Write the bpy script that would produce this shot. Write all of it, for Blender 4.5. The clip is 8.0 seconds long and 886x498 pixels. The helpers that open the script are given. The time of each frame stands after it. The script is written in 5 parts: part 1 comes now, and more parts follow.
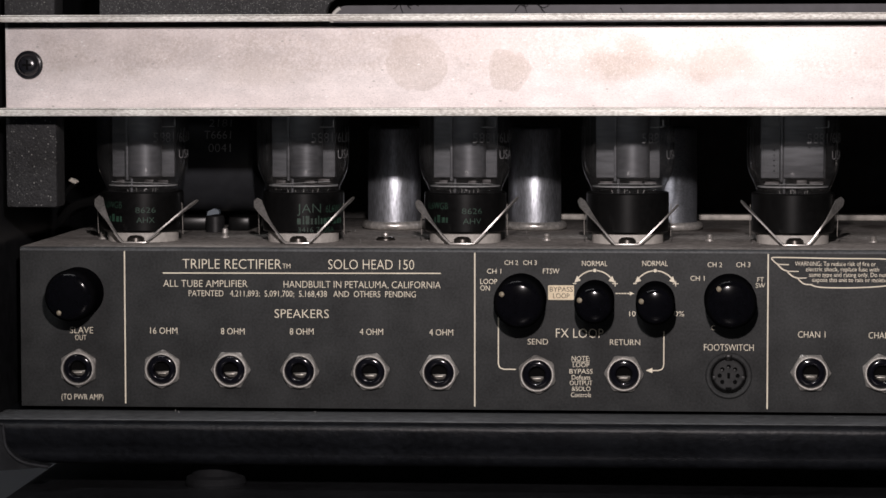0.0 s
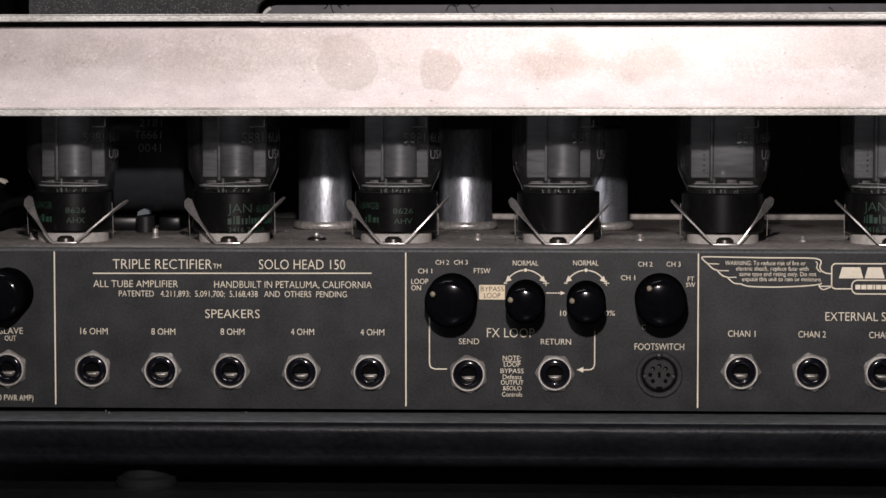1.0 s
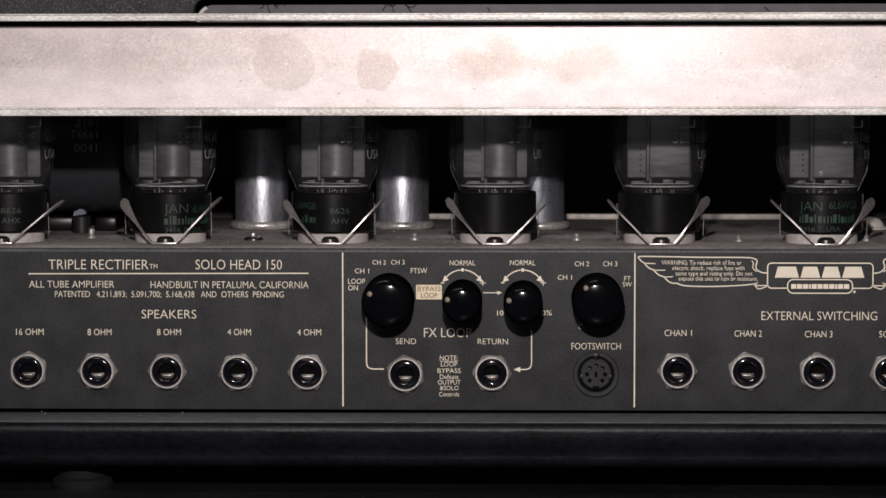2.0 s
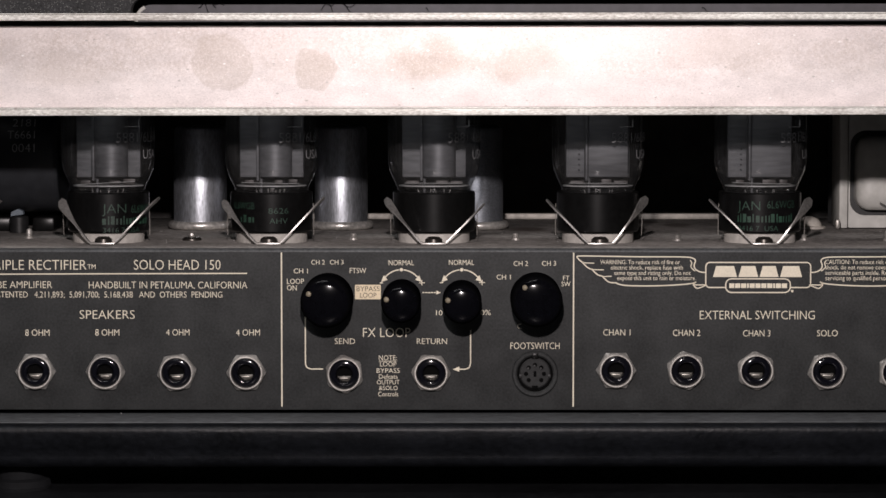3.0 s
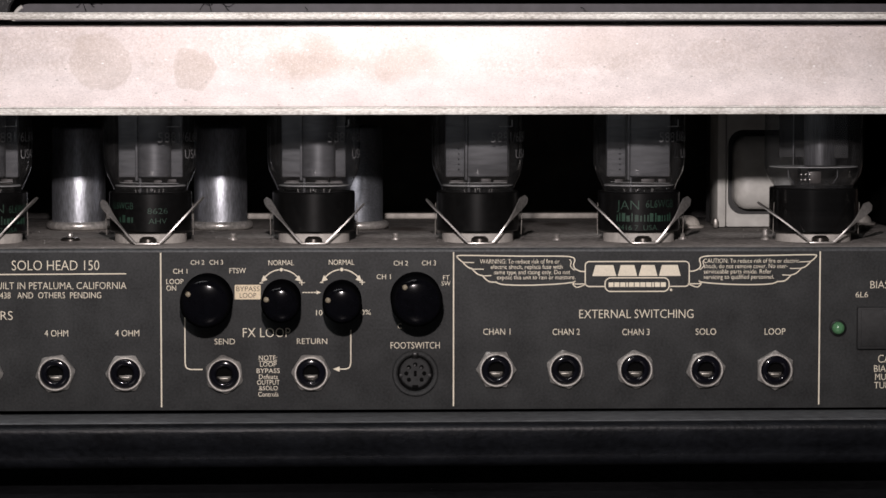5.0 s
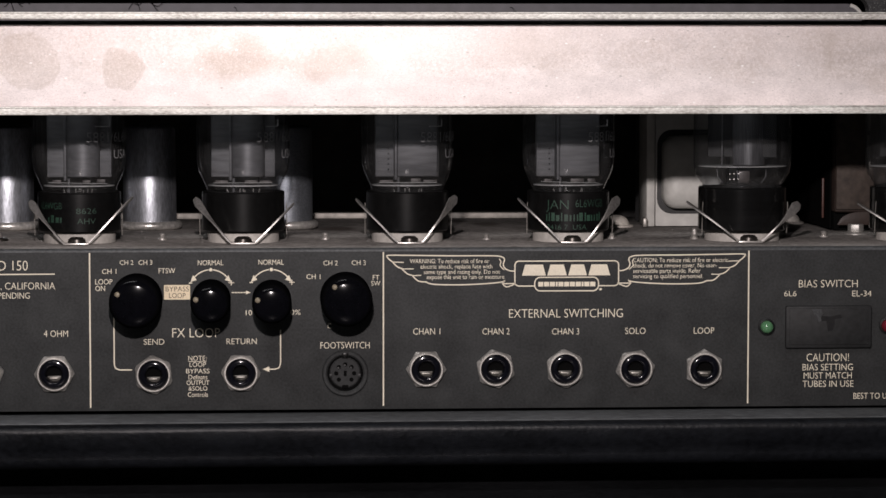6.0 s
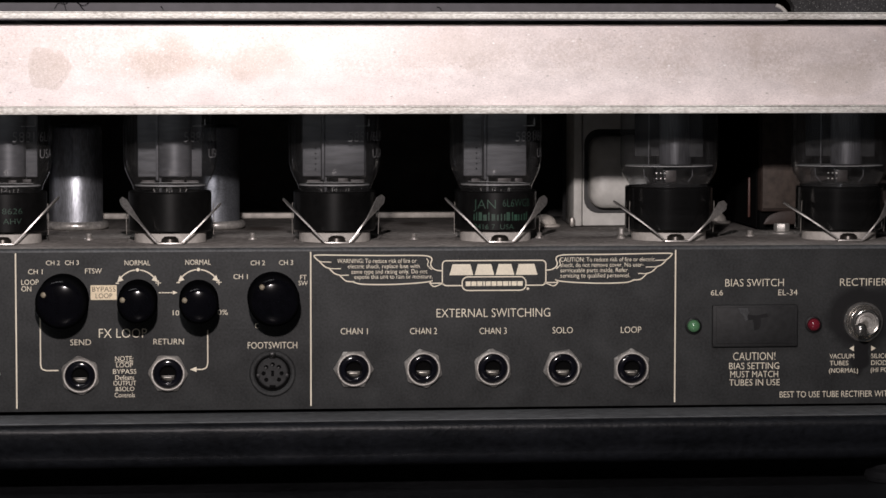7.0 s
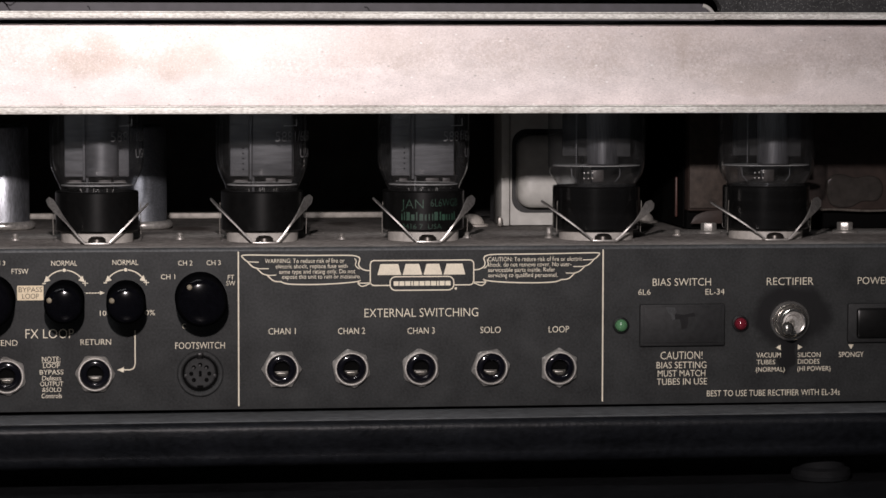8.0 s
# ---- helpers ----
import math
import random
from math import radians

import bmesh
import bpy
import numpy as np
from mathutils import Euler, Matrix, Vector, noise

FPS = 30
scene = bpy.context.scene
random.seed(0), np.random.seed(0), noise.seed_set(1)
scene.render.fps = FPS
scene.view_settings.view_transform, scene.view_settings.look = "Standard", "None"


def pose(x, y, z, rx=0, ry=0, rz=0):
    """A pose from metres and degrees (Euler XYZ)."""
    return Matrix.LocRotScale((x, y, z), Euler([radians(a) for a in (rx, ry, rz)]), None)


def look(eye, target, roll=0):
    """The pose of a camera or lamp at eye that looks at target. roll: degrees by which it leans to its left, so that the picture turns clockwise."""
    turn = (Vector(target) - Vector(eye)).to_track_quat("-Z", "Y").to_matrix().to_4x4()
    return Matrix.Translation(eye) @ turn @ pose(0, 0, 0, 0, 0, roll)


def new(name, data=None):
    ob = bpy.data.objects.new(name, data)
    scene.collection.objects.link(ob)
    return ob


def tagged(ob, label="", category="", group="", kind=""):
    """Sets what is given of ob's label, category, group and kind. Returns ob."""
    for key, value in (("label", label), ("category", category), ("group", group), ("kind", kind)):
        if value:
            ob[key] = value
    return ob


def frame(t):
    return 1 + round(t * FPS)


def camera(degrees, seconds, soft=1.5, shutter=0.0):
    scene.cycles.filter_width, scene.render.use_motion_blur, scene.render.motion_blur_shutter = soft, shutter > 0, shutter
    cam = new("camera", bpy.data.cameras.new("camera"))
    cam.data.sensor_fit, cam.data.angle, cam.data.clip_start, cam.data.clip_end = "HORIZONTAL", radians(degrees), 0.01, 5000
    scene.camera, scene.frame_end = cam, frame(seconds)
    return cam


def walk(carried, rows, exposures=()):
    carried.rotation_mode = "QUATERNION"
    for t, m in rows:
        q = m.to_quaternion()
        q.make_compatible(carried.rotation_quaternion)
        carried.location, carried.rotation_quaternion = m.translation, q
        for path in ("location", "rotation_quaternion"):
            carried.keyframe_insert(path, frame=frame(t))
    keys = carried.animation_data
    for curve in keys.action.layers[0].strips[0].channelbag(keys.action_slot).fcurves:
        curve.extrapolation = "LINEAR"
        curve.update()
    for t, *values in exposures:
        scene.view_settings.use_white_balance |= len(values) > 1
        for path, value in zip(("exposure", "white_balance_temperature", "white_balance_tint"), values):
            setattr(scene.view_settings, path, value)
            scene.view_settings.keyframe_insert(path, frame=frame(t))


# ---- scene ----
# All lengths of the amplifier are in millimetres, x along its back panel, y into it from that panel,
# z from the height of the eye. HEIGHT lifts the whole to its place over the floor.
HEIGHT = 0.95
EYE_BACK = 1.080
cam = camera(18.15, 8.0, soft=1.55)
ROWS = [
    (0.0, 4.274, -3.961, 0.044), (0.5, 3.569, -3.964, 0.032), (1.0, 2.846, -3.966, 0.024),
    (2.5, 0.912, -3.970, 0.002), (3.0, 0.276, -3.972, -0.004), (3.5, -0.296, -3.973, -0.011),
    (4.0, -0.823, -3.974, -0.017), (4.5, -1.487, -3.976, -0.026), (6.0, -3.660, -3.982, -0.052),
    (6.5, -4.386, -3.985, -0.060), (7.0, -5.162, -3.987, -0.070), (7.5, -5.902, -3.988, -0.085),
    (8.0, -6.653, -3.989, -0.098),
]
walk(cam, [(t, pose(0, -EYE_BACK, HEIGHT, 90 + pitch, roll, yaw)) for t, yaw, pitch, roll in ROWS])

# ---- light ----
world = bpy.data.worlds.new("world")
scene.world = world
world.use_nodes = True
world.node_tree.nodes["Background"].inputs[0].default_value = (0.55, 0.65, 0.8, 1)
world.node_tree.nodes["Background"].inputs[1].default_value = 0.02
scene.view_settings.exposure = 0.0


def lamp(name, kind, eye, target, energy, colour, **sizes):
    data = bpy.data.lights.new(name, kind)
    data.energy, data.color = energy, colour
    for key, value in sizes.items():
        if key == "radius":
            data.shadow_soft_size = value
        elif key == "cone":
            data.spot_size = radians(value)
        elif key == "blend":
            data.spot_blend = value
        elif key == "size":
            data.shape, data.size = "RECTANGLE", value
        elif key == "size_y":
            data.size_y = value
    ob = new(name, data)
    ob.matrix_world = look(eye, target)
    return ob


# the small lamp held before the amplifier just over the view, and a ceiling lamp of the shop
lamp("video_lamp", "SPOT", (-0.013, -0.80, HEIGHT + 0.140), (0.0, 0.0, HEIGHT - 0.06), 24.3, (1.0, 0.900, 0.892), radius=0.010, cone=70, blend=1.0)
lamp("ceiling_lamp_light", "AREA", (-0.6, -1.5, 2.62), (-0.6, -1.5, 0), 12.4, (0.97, 0.96, 0.97), size=1.2, size_y=0.3)


# ---- materials ----
def material(name, colour, rough=0.5, metal=0.0, vary=0.0, scale=300.0, bump=0.0, bump_scale=None, rough_vary=0.0, coat=0.0, stretch=(1, 1, 1), second=None, spec=0.5):
    """A surface with grain at one scale, broad stains at another, and fine relief. Scales are per metre."""
    m = bpy.data.materials.new(name)
    m.use_nodes = True
    n, l = m.node_tree.nodes, m.node_tree.links
    b = n["Principled BSDF"]
    b.inputs["Base Color"].default_value = (*colour, 1)
    b.inputs["Roughness"].default_value = rough
    b.inputs["Metallic"].default_value = metal
    b.inputs["Coat Weight"].default_value = coat
    b.inputs["Coat Roughness"].default_value = 0.08
    b.inputs["Specular IOR Level"].default_value = spec
    mp = n.new("ShaderNodeMapping")
    mp.inputs["Scale"].default_value = stretch
    geo = n.new("ShaderNodeNewGeometry")
    l.new(geo.outputs["Position"], mp.inputs["Vector"])

    def grain(size, detail=4.0):
        t = n.new("ShaderNodeTexNoise")
        t.inputs["Scale"].default_value, t.inputs["Detail"].default_value = size, detail
        l.new(mp.outputs["Vector"], t.inputs["Vector"])
        return t.outputs["Fac"]

    if vary:
        mix = n.new("ShaderNodeMix")
        mix.data_type, mix.blend_type = "RGBA", "MIX"
        a, c = colour, second or tuple(min(1, k * (1 + 2 * vary)) for k in colour)
        dark = tuple(k * (1 - vary) for k in a)
        mix.inputs[6].default_value, mix.inputs[7].default_value = (*dark, 1), (*c, 1)
        fine, broad = grain(scale), grain(scale / 14, 3.0)
        add = n.new("ShaderNodeMath")
        add.operation = "ADD"
        l.new(fine, add.inputs[0])
        l.new(broad, add.inputs[1])
        ramp = n.new("ShaderNodeMapRange")
        ramp.inputs["From Min"].default_value, ramp.inputs["From Max"].default_value = 0.7, 1.35
        l.new(add.outputs[0], ramp.inputs["Value"])
        l.new(ramp.outputs[0], mix.inputs[0])
        l.new(mix.outputs[2], b.inputs["Base Color"])
        if rough_vary:
            rr = n.new("ShaderNodeMapRange")
            rr.inputs["To Min"].default_value, rr.inputs["To Max"].default_value = rough - rough_vary, rough + rough_vary
            l.new(broad, rr.inputs["Value"])
            l.new(rr.outputs[0], b.inputs["Roughness"])
    if bump:
        bp = n.new("ShaderNodeBump")
        bp.inputs["Strength"].default_value, bp.inputs["Distance"].default_value = bump, 0.0006
        l.new(grain(bump_scale or scale * 2), bp.inputs["Height"])
        l.new(bp.outputs[0], b.inputs["Normal"])
    return m


def speckled(name, base, speck, size=1800, amount=0.60):
    """Rough black covering; pale specks in its colour stand for glints on the grain."""
    m = material(name, base, rough=0.75, vary=0.5, scale=900, bump=0.9, bump_scale=1100)
    n, l = m.node_tree.nodes, m.node_tree.links
    b = n["Principled BSDF"]
    old = b.inputs["Base Color"].links[0].from_socket
    geo, v = n.new("ShaderNodeNewGeometry"), n.new("ShaderNodeTexVoronoi")
    v.inputs["Scale"].default_value = size
    l.new(geo.outputs["Position"], v.inputs["Vector"])
    near = n.new("ShaderNodeMapRange")
    near.inputs["From Min"].default_value, near.inputs["From Max"].default_value = 0.45, 0.08
    l.new(v.outputs["Distance"], near.inputs["Value"])
    pick = n.new("ShaderNodeMath")
    pick.operation, pick.inputs[1].default_value = "GREATER_THAN", amount
    sep = n.new("ShaderNodeSeparateColor")
    l.new(v.outputs["Color"], sep.inputs[0])
    l.new(sep.outputs[0], pick.inputs[0])
    both = n.new("ShaderNodeMath")
    both.operation = "MULTIPLY"
    uneven = n.new("ShaderNodeMath")
    uneven.operation, uneven.inputs[1].default_value = "POWER", 1.6
    l.new(sep.outputs[1], uneven.inputs[0])
    some = n.new("ShaderNodeMath")
    some.operation = "MULTIPLY"
    l.new(pick.outputs[0], some.inputs[0])
    l.new(uneven.outputs[0], some.inputs[1])
    l.new(near.outputs[0], both.inputs[0])
    l.new(some.outputs[0], both.inputs[1])
    mix = n.new("ShaderNodeMix")
    mix.data_type = "RGBA"
    l.new(both.outputs[0], mix.inputs[0])
    l.new(old, mix.inputs[6])
    mix.inputs[7].default_value = (*speck, 1)
    l.new(mix.outputs[2], b.inputs["Base Color"])
    return m


def brushed_bar():
    """Bare aluminium sheet: fine grain with a slight run along x, greasy stains with darker rims, bright pits."""
    m = material("bare_aluminium", (0.725, 0.674, 0.663), rough=0.52, metal=0.3, vary=0.12, scale=2200, bump=0.09, bump_scale=2600, rough_vary=0.07, stretch=(0.5, 1, 1))
    n, l = m.node_tree.nodes, m.node_tree.links
    b = n["Principled BSDF"]
    old = b.inputs["Base Color"].links[0].from_socket
    geo = n.new("ShaderNodeNewGeometry")

    def node(kind, op="", **values):
        k = n.new(kind)
        if op:
            k.operation = op
        for name, value in values.items():
            k.inputs[name.replace("_", " ")].default_value = value
        return k

    def chain(op, a, c):
        k = node("ShaderNodeMath", op)
        for s, v in zip(k.inputs, (a, c)):
            if isinstance(v, float):
                s.default_value = v
            else:
                l.new(v, s)
        return k.outputs[0]

    def blend(fac, below, colour):
        k = n.new("ShaderNodeMix")
        k.data_type = "RGBA"
        l.new(fac, k.inputs[0])
        l.new(below, k.inputs[6])
        k.inputs[7].default_value = (*colour, 1)
        return k.outputs[2]

    t = node("ShaderNodeTexNoise", Scale=60.0, Detail=3.0, Roughness=0.5)
    l.new(geo.outputs["Position"], t.inputs["Vector"])
    warp = n.new("ShaderNodeVectorMath")
    warp.operation = "MULTIPLY_ADD"
    warp.inputs[1].default_value = (0.014, 0.0, 0.014)
    l.new(t.outputs["Color"], warp.inputs[0])
    l.new(geo.outputs["Position"], warp.inputs[2])
    # stains: centre x, z and half sizes in metres, strength of the fill and of the rim
    total = None
    for x, z, a, c, k, rim in ((-0.0545, -0.004, 0.0085, 0.0080, 0.66, 0.30), (-0.0895, -0.002, 0.0110, 0.0100, 0.46, 0.26), (-0.010, -0.003, 0.026, 0.0065, 0.78, 0.0), (-0.006, 0.002, 0.009, 0.008, 0.7, 0.0), (0.026, -0.003, 0.020, 0.007, 0.72, 0.0), (0.2176, 0.002, 0.004, 0.010, 0.5, 0.0), (0.249, -0.0087, 0.019, 0.0070, 0.4, 0.1), (-0.150, -0.006, 0.016, 0.008, 0.3, 0.0), (0.10, 0.002, 0.026, 0.009, 0.3, 0.0)):
        off, q = node("ShaderNodeVectorMath", "SUBTRACT"), node("ShaderNodeVectorMath", "DIVIDE")
        off.inputs[1].default_value = (x + 0.007, 0, HEIGHT + z + 0.007)
        q.inputs[1].default_value = (a, 1e6, c)
        l.new(warp.outputs[0], off.inputs[0])
        l.new(off.outputs[0], q.inputs[0])
        ln = node("ShaderNodeVectorMath", "LENGTH")
        l.new(q.outputs[0], ln.inputs[0])
        fill = node("ShaderNodeMapRange", From_Min=1.0, From_Max=0.78 if rim else 0.35, To_Min=0.0, To_Max=k)
        l.new(ln.outputs["Value"], fill.inputs["Value"])
        value = fill.outputs[0]
        if rim:
            edge = node("ShaderNodeMath", "COMPARE")
            edge.inputs[1].default_value, edge.inputs[2].default_value = 0.93, 0.07
            l.new(ln.outputs["Value"], edge.inputs[0])
            value = chain("ADD", value, chain("MULTIPLY", edge.outputs[0], rim))
        total = value if total is None else chain("MAXIMUM", total, value)
    mottle = node("ShaderNodeTexNoise", Scale=1500.0, Detail=4.0)
    l.new(geo.outputs["Position"], mottle.inputs["Vector"])
    soft = node("ShaderNodeMapRange", From_Min=0.35, From_Max=0.65, To_Min=0.5, To_Max=1.0)
    l.new(mottle.outputs["Fac"], soft.inputs["Value"])
    out = blend(chain("MULTIPLY", total, soft.outputs[0]), old, (0.43, 0.365, 0.31))
    # a mottled darker band along the middle of the bar, paler towards the flanges
    band, up, over = n.new("ShaderNodeSeparateXYZ"), None, node("ShaderNodeMapRange", From_Min=1.0, From_Max=0.45)
    l.new(warp.outputs[0], band.inputs[0])
    up = chain("ABSOLUTE", chain("DIVIDE", chain("SUBTRACT", band.outputs[2], HEIGHT + 0.0082), 0.0125), 0.0)
    l.new(up, over.inputs["Value"])
    cloud = node("ShaderNodeTexNoise", Scale=38.0, Detail=4.0, Roughness=0.6)
    l.new(geo.outputs["Position"], cloud.inputs["Vector"])
    thick = node("ShaderNodeMapRange", From_Min=0.30, From_Max=0.62, To_Min=0.12, To_Max=0.60)
    l.new(cloud.outputs["Fac"], thick.inputs["Value"])
    fleck = node("ShaderNodeTexNoise", Scale=900.0, Detail=3.0, Roughness=0.7)
    l.new(geo.outputs["Position"], fleck.inputs["Vector"])
    mottling = node("ShaderNodeMapRange", From_Min=0.36, From_Max=0.62, To_Min=0.15, To_Max=1.0)
    l.new(fleck.outputs["Fac"], mottling.inputs["Value"])
    out = blend(chain("MULTIPLY", chain("MULTIPLY", over.outputs[0], thick.outputs[0]), mottling.outputs[0]), out, (0.46, 0.392, 0.342))
    # rosy bloom in broad patches, and pits that glint
    rose = node("ShaderNodeTexNoise", Scale=75.0, Detail=5.0)
    along = n.new("ShaderNodeMapping")
    along.inputs["Scale"].default_value = (0.32, 1, 1)
    l.new(geo.outputs["Position"], along.inputs["Vector"])
    l.new(along.outputs[0], rose.inputs["Vector"])
    rr = node("ShaderNodeMapRange", From_Min=0.36, From_Max=0.70, To_Min=0.0, To_Max=0.32)
    l.new(rose.outputs["Fac"], rr.inputs["Value"])
    out = blend(rr.outputs[0], out, (0.72, 0.665, 0.64))
    pit = node("ShaderNodeTexVoronoi", Scale=1500.0)
    l.new(geo.outputs["Position"], pit.inputs["Vector"])
    near = node("ShaderNodeMapRange", From_Min=0.36, From_Max=0.12)
    l.new(pit.outputs["Distance"], near.inputs["Value"])
    sep = n.new("ShaderNodeSeparateColor")
    l.new(pit.outputs["Color"], sep.inputs[0])
    light = chain("MULTIPLY", near.outputs[0], chain("GREATER_THAN", sep.outputs[0], 0.78))
    dark = chain("MULTIPLY", near.outputs[0], chain("LESS_THAN", sep.outputs[0], 0.24))
    out = blend(chain("MULTIPLY", light, 0.55), out, (0.92, 0.89, 0.87))
    out = blend(chain("MULTIPLY", dark, 0.5), out, (0.34, 0.32, 0.30))
    # a few larger nicks, drawn out along the bar
    drawn, nick = n.new("ShaderNodeMapping"), node("ShaderNodeTexVoronoi", Scale=620.0)
    drawn.inputs["Rotation"].default_value = (0, 0.35, 0)
    drawn.inputs["Scale"].default_value = (0.55, 1, 1)
    l.new(geo.outputs["Position"], drawn.inputs["Vector"])
    l.new(drawn.outputs[0], nick.inputs["Vector"])
    close = node("ShaderNodeMapRange", From_Min=0.26, From_Max=0.10)
    l.new(nick.outputs["Distance"], close.inputs["Value"])
    tint = n.new("ShaderNodeSeparateColor")
    l.new(nick.outputs["Color"], tint.inputs[0])
    out = blend(chain("MULTIPLY", close.outputs[0], chain("GREATER_THAN", tint.outputs[0], 0.94)), out, (0.9, 0.88, 0.87))
    out = blend(chain("MULTIPLY", close.outputs[0], chain("LESS_THAN", tint.outputs[0], 0.05)), out, (0.46, 0.43, 0.41))
    l.new(out, b.inputs["Base Color"])
    return m


def clear_glass(name, gloss=0.05):
    m = bpy.data.materials.new(name)
    m.use_nodes = True
    n, l = m.node_tree.nodes, m.node_tree.links
    n.remove(n["Principled BSDF"])
    thin, shine, mix, fr = n.new("ShaderNodeBsdfTransparent"), n.new("ShaderNodeBsdfGlossy"), n.new("ShaderNodeMixShader"), n.new("ShaderNodeLayerWeight")
    thin.inputs[0].default_value = (0.90, 0.91, 0.92, 1)
    shine.inputs["Roughness"].default_value = gloss
    fr.inputs["Blend"].default_value = 0.5
    rise, base = n.new("ShaderNodeMath"), n.new("ShaderNodeMath")
    rise.operation, rise.inputs[1].default_value = "POWER", 3.0
    base.operation, base.inputs[1].default_value, base.inputs[2].default_value = "MULTIPLY_ADD", 0.7, 0.04
    l.new(fr.outputs["Facing"], rise.inputs[0])
    l.new(rise.outputs[0], base.inputs[0])
    l.new(base.outputs[0], mix.inputs[0])
    l.new(thin.outputs[0], mix.inputs[1])
    l.new(shine.outputs[0], mix.inputs[2])
    # dust film, set strong enough to add haze over the bulb's dark inside
    film, dust = n.new("ShaderNodeMixShader"), n.new("ShaderNodeBsdfDiffuse")
    dust.inputs[0].default_value = (0.6, 0.6, 0.6, 1)
    geo, cloud, part_of = n.new("ShaderNodeNewGeometry"), n.new("ShaderNodeTexNoise"), n.new("ShaderNodeMapRange")
    cloud.inputs["Scale"].default_value = 160
    part_of.inputs["From Min"].default_value, part_of.inputs["From Max"].default_value = 0.3, 0.7
    part_of.inputs["To Min"].default_value, part_of.inputs["To Max"].default_value = 0.008, 0.026
    l.new(geo.outputs["Position"], cloud.inputs["Vector"])
    l.new(cloud.outputs["Fac"], part_of.inputs["Value"])
    l.new(part_of.outputs[0], film.inputs[0])
    l.new(mix.outputs[0], film.inputs[1])
    l.new(dust.outputs[0], film.inputs[2])
    l.new(film.outputs[0], n["Material Output"].inputs[0])
    return m


def panel_paint():
    """Charcoal paint, darker in an uneven patch round the toggle switch and below it."""
    m = material("charcoal_paint", (0.0252, 0.0262, 0.0265), rough=0.62, vary=0.28, scale=1100, bump=0.15, bump_scale=2600, spec=0.17)
    n, l = m.node_tree.nodes, m.node_tree.links
    b = n["Principled BSDF"]
    old = b.inputs["Base Color"].links[0].from_socket
    geo, t, warp = n.new("ShaderNodeNewGeometry"), n.new("ShaderNodeTexNoise"), n.new("ShaderNodeVectorMath")
    t.inputs["Scale"].default_value, t.inputs["Detail"].default_value = 130, 3
    l.new(geo.outputs["Position"], t.inputs["Vector"])
    warp.operation = "MULTIPLY_ADD"
    warp.inputs[1].default_value = (0.009, 0, 0.009)
    l.new(t.outputs["Color"], warp.inputs[0])
    l.new(geo.outputs["Position"], warp.inputs[2])
    total = None
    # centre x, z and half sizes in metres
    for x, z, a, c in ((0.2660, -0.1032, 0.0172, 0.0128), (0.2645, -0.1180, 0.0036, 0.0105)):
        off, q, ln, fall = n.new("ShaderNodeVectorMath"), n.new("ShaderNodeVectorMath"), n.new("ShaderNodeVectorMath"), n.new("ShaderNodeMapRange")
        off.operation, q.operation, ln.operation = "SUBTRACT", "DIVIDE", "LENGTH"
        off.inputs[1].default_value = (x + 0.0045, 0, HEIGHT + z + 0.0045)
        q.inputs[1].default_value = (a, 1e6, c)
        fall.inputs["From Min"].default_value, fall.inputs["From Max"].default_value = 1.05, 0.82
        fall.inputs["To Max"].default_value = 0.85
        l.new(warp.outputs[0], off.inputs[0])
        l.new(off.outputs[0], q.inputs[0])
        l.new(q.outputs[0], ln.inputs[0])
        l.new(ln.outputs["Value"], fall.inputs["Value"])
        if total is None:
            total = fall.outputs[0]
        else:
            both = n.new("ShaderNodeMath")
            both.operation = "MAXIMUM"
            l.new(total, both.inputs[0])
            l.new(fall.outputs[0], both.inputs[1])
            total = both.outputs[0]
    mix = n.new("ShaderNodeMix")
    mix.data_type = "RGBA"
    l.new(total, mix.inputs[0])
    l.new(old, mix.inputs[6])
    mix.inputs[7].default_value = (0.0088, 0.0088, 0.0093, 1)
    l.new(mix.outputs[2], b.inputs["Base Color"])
    return m


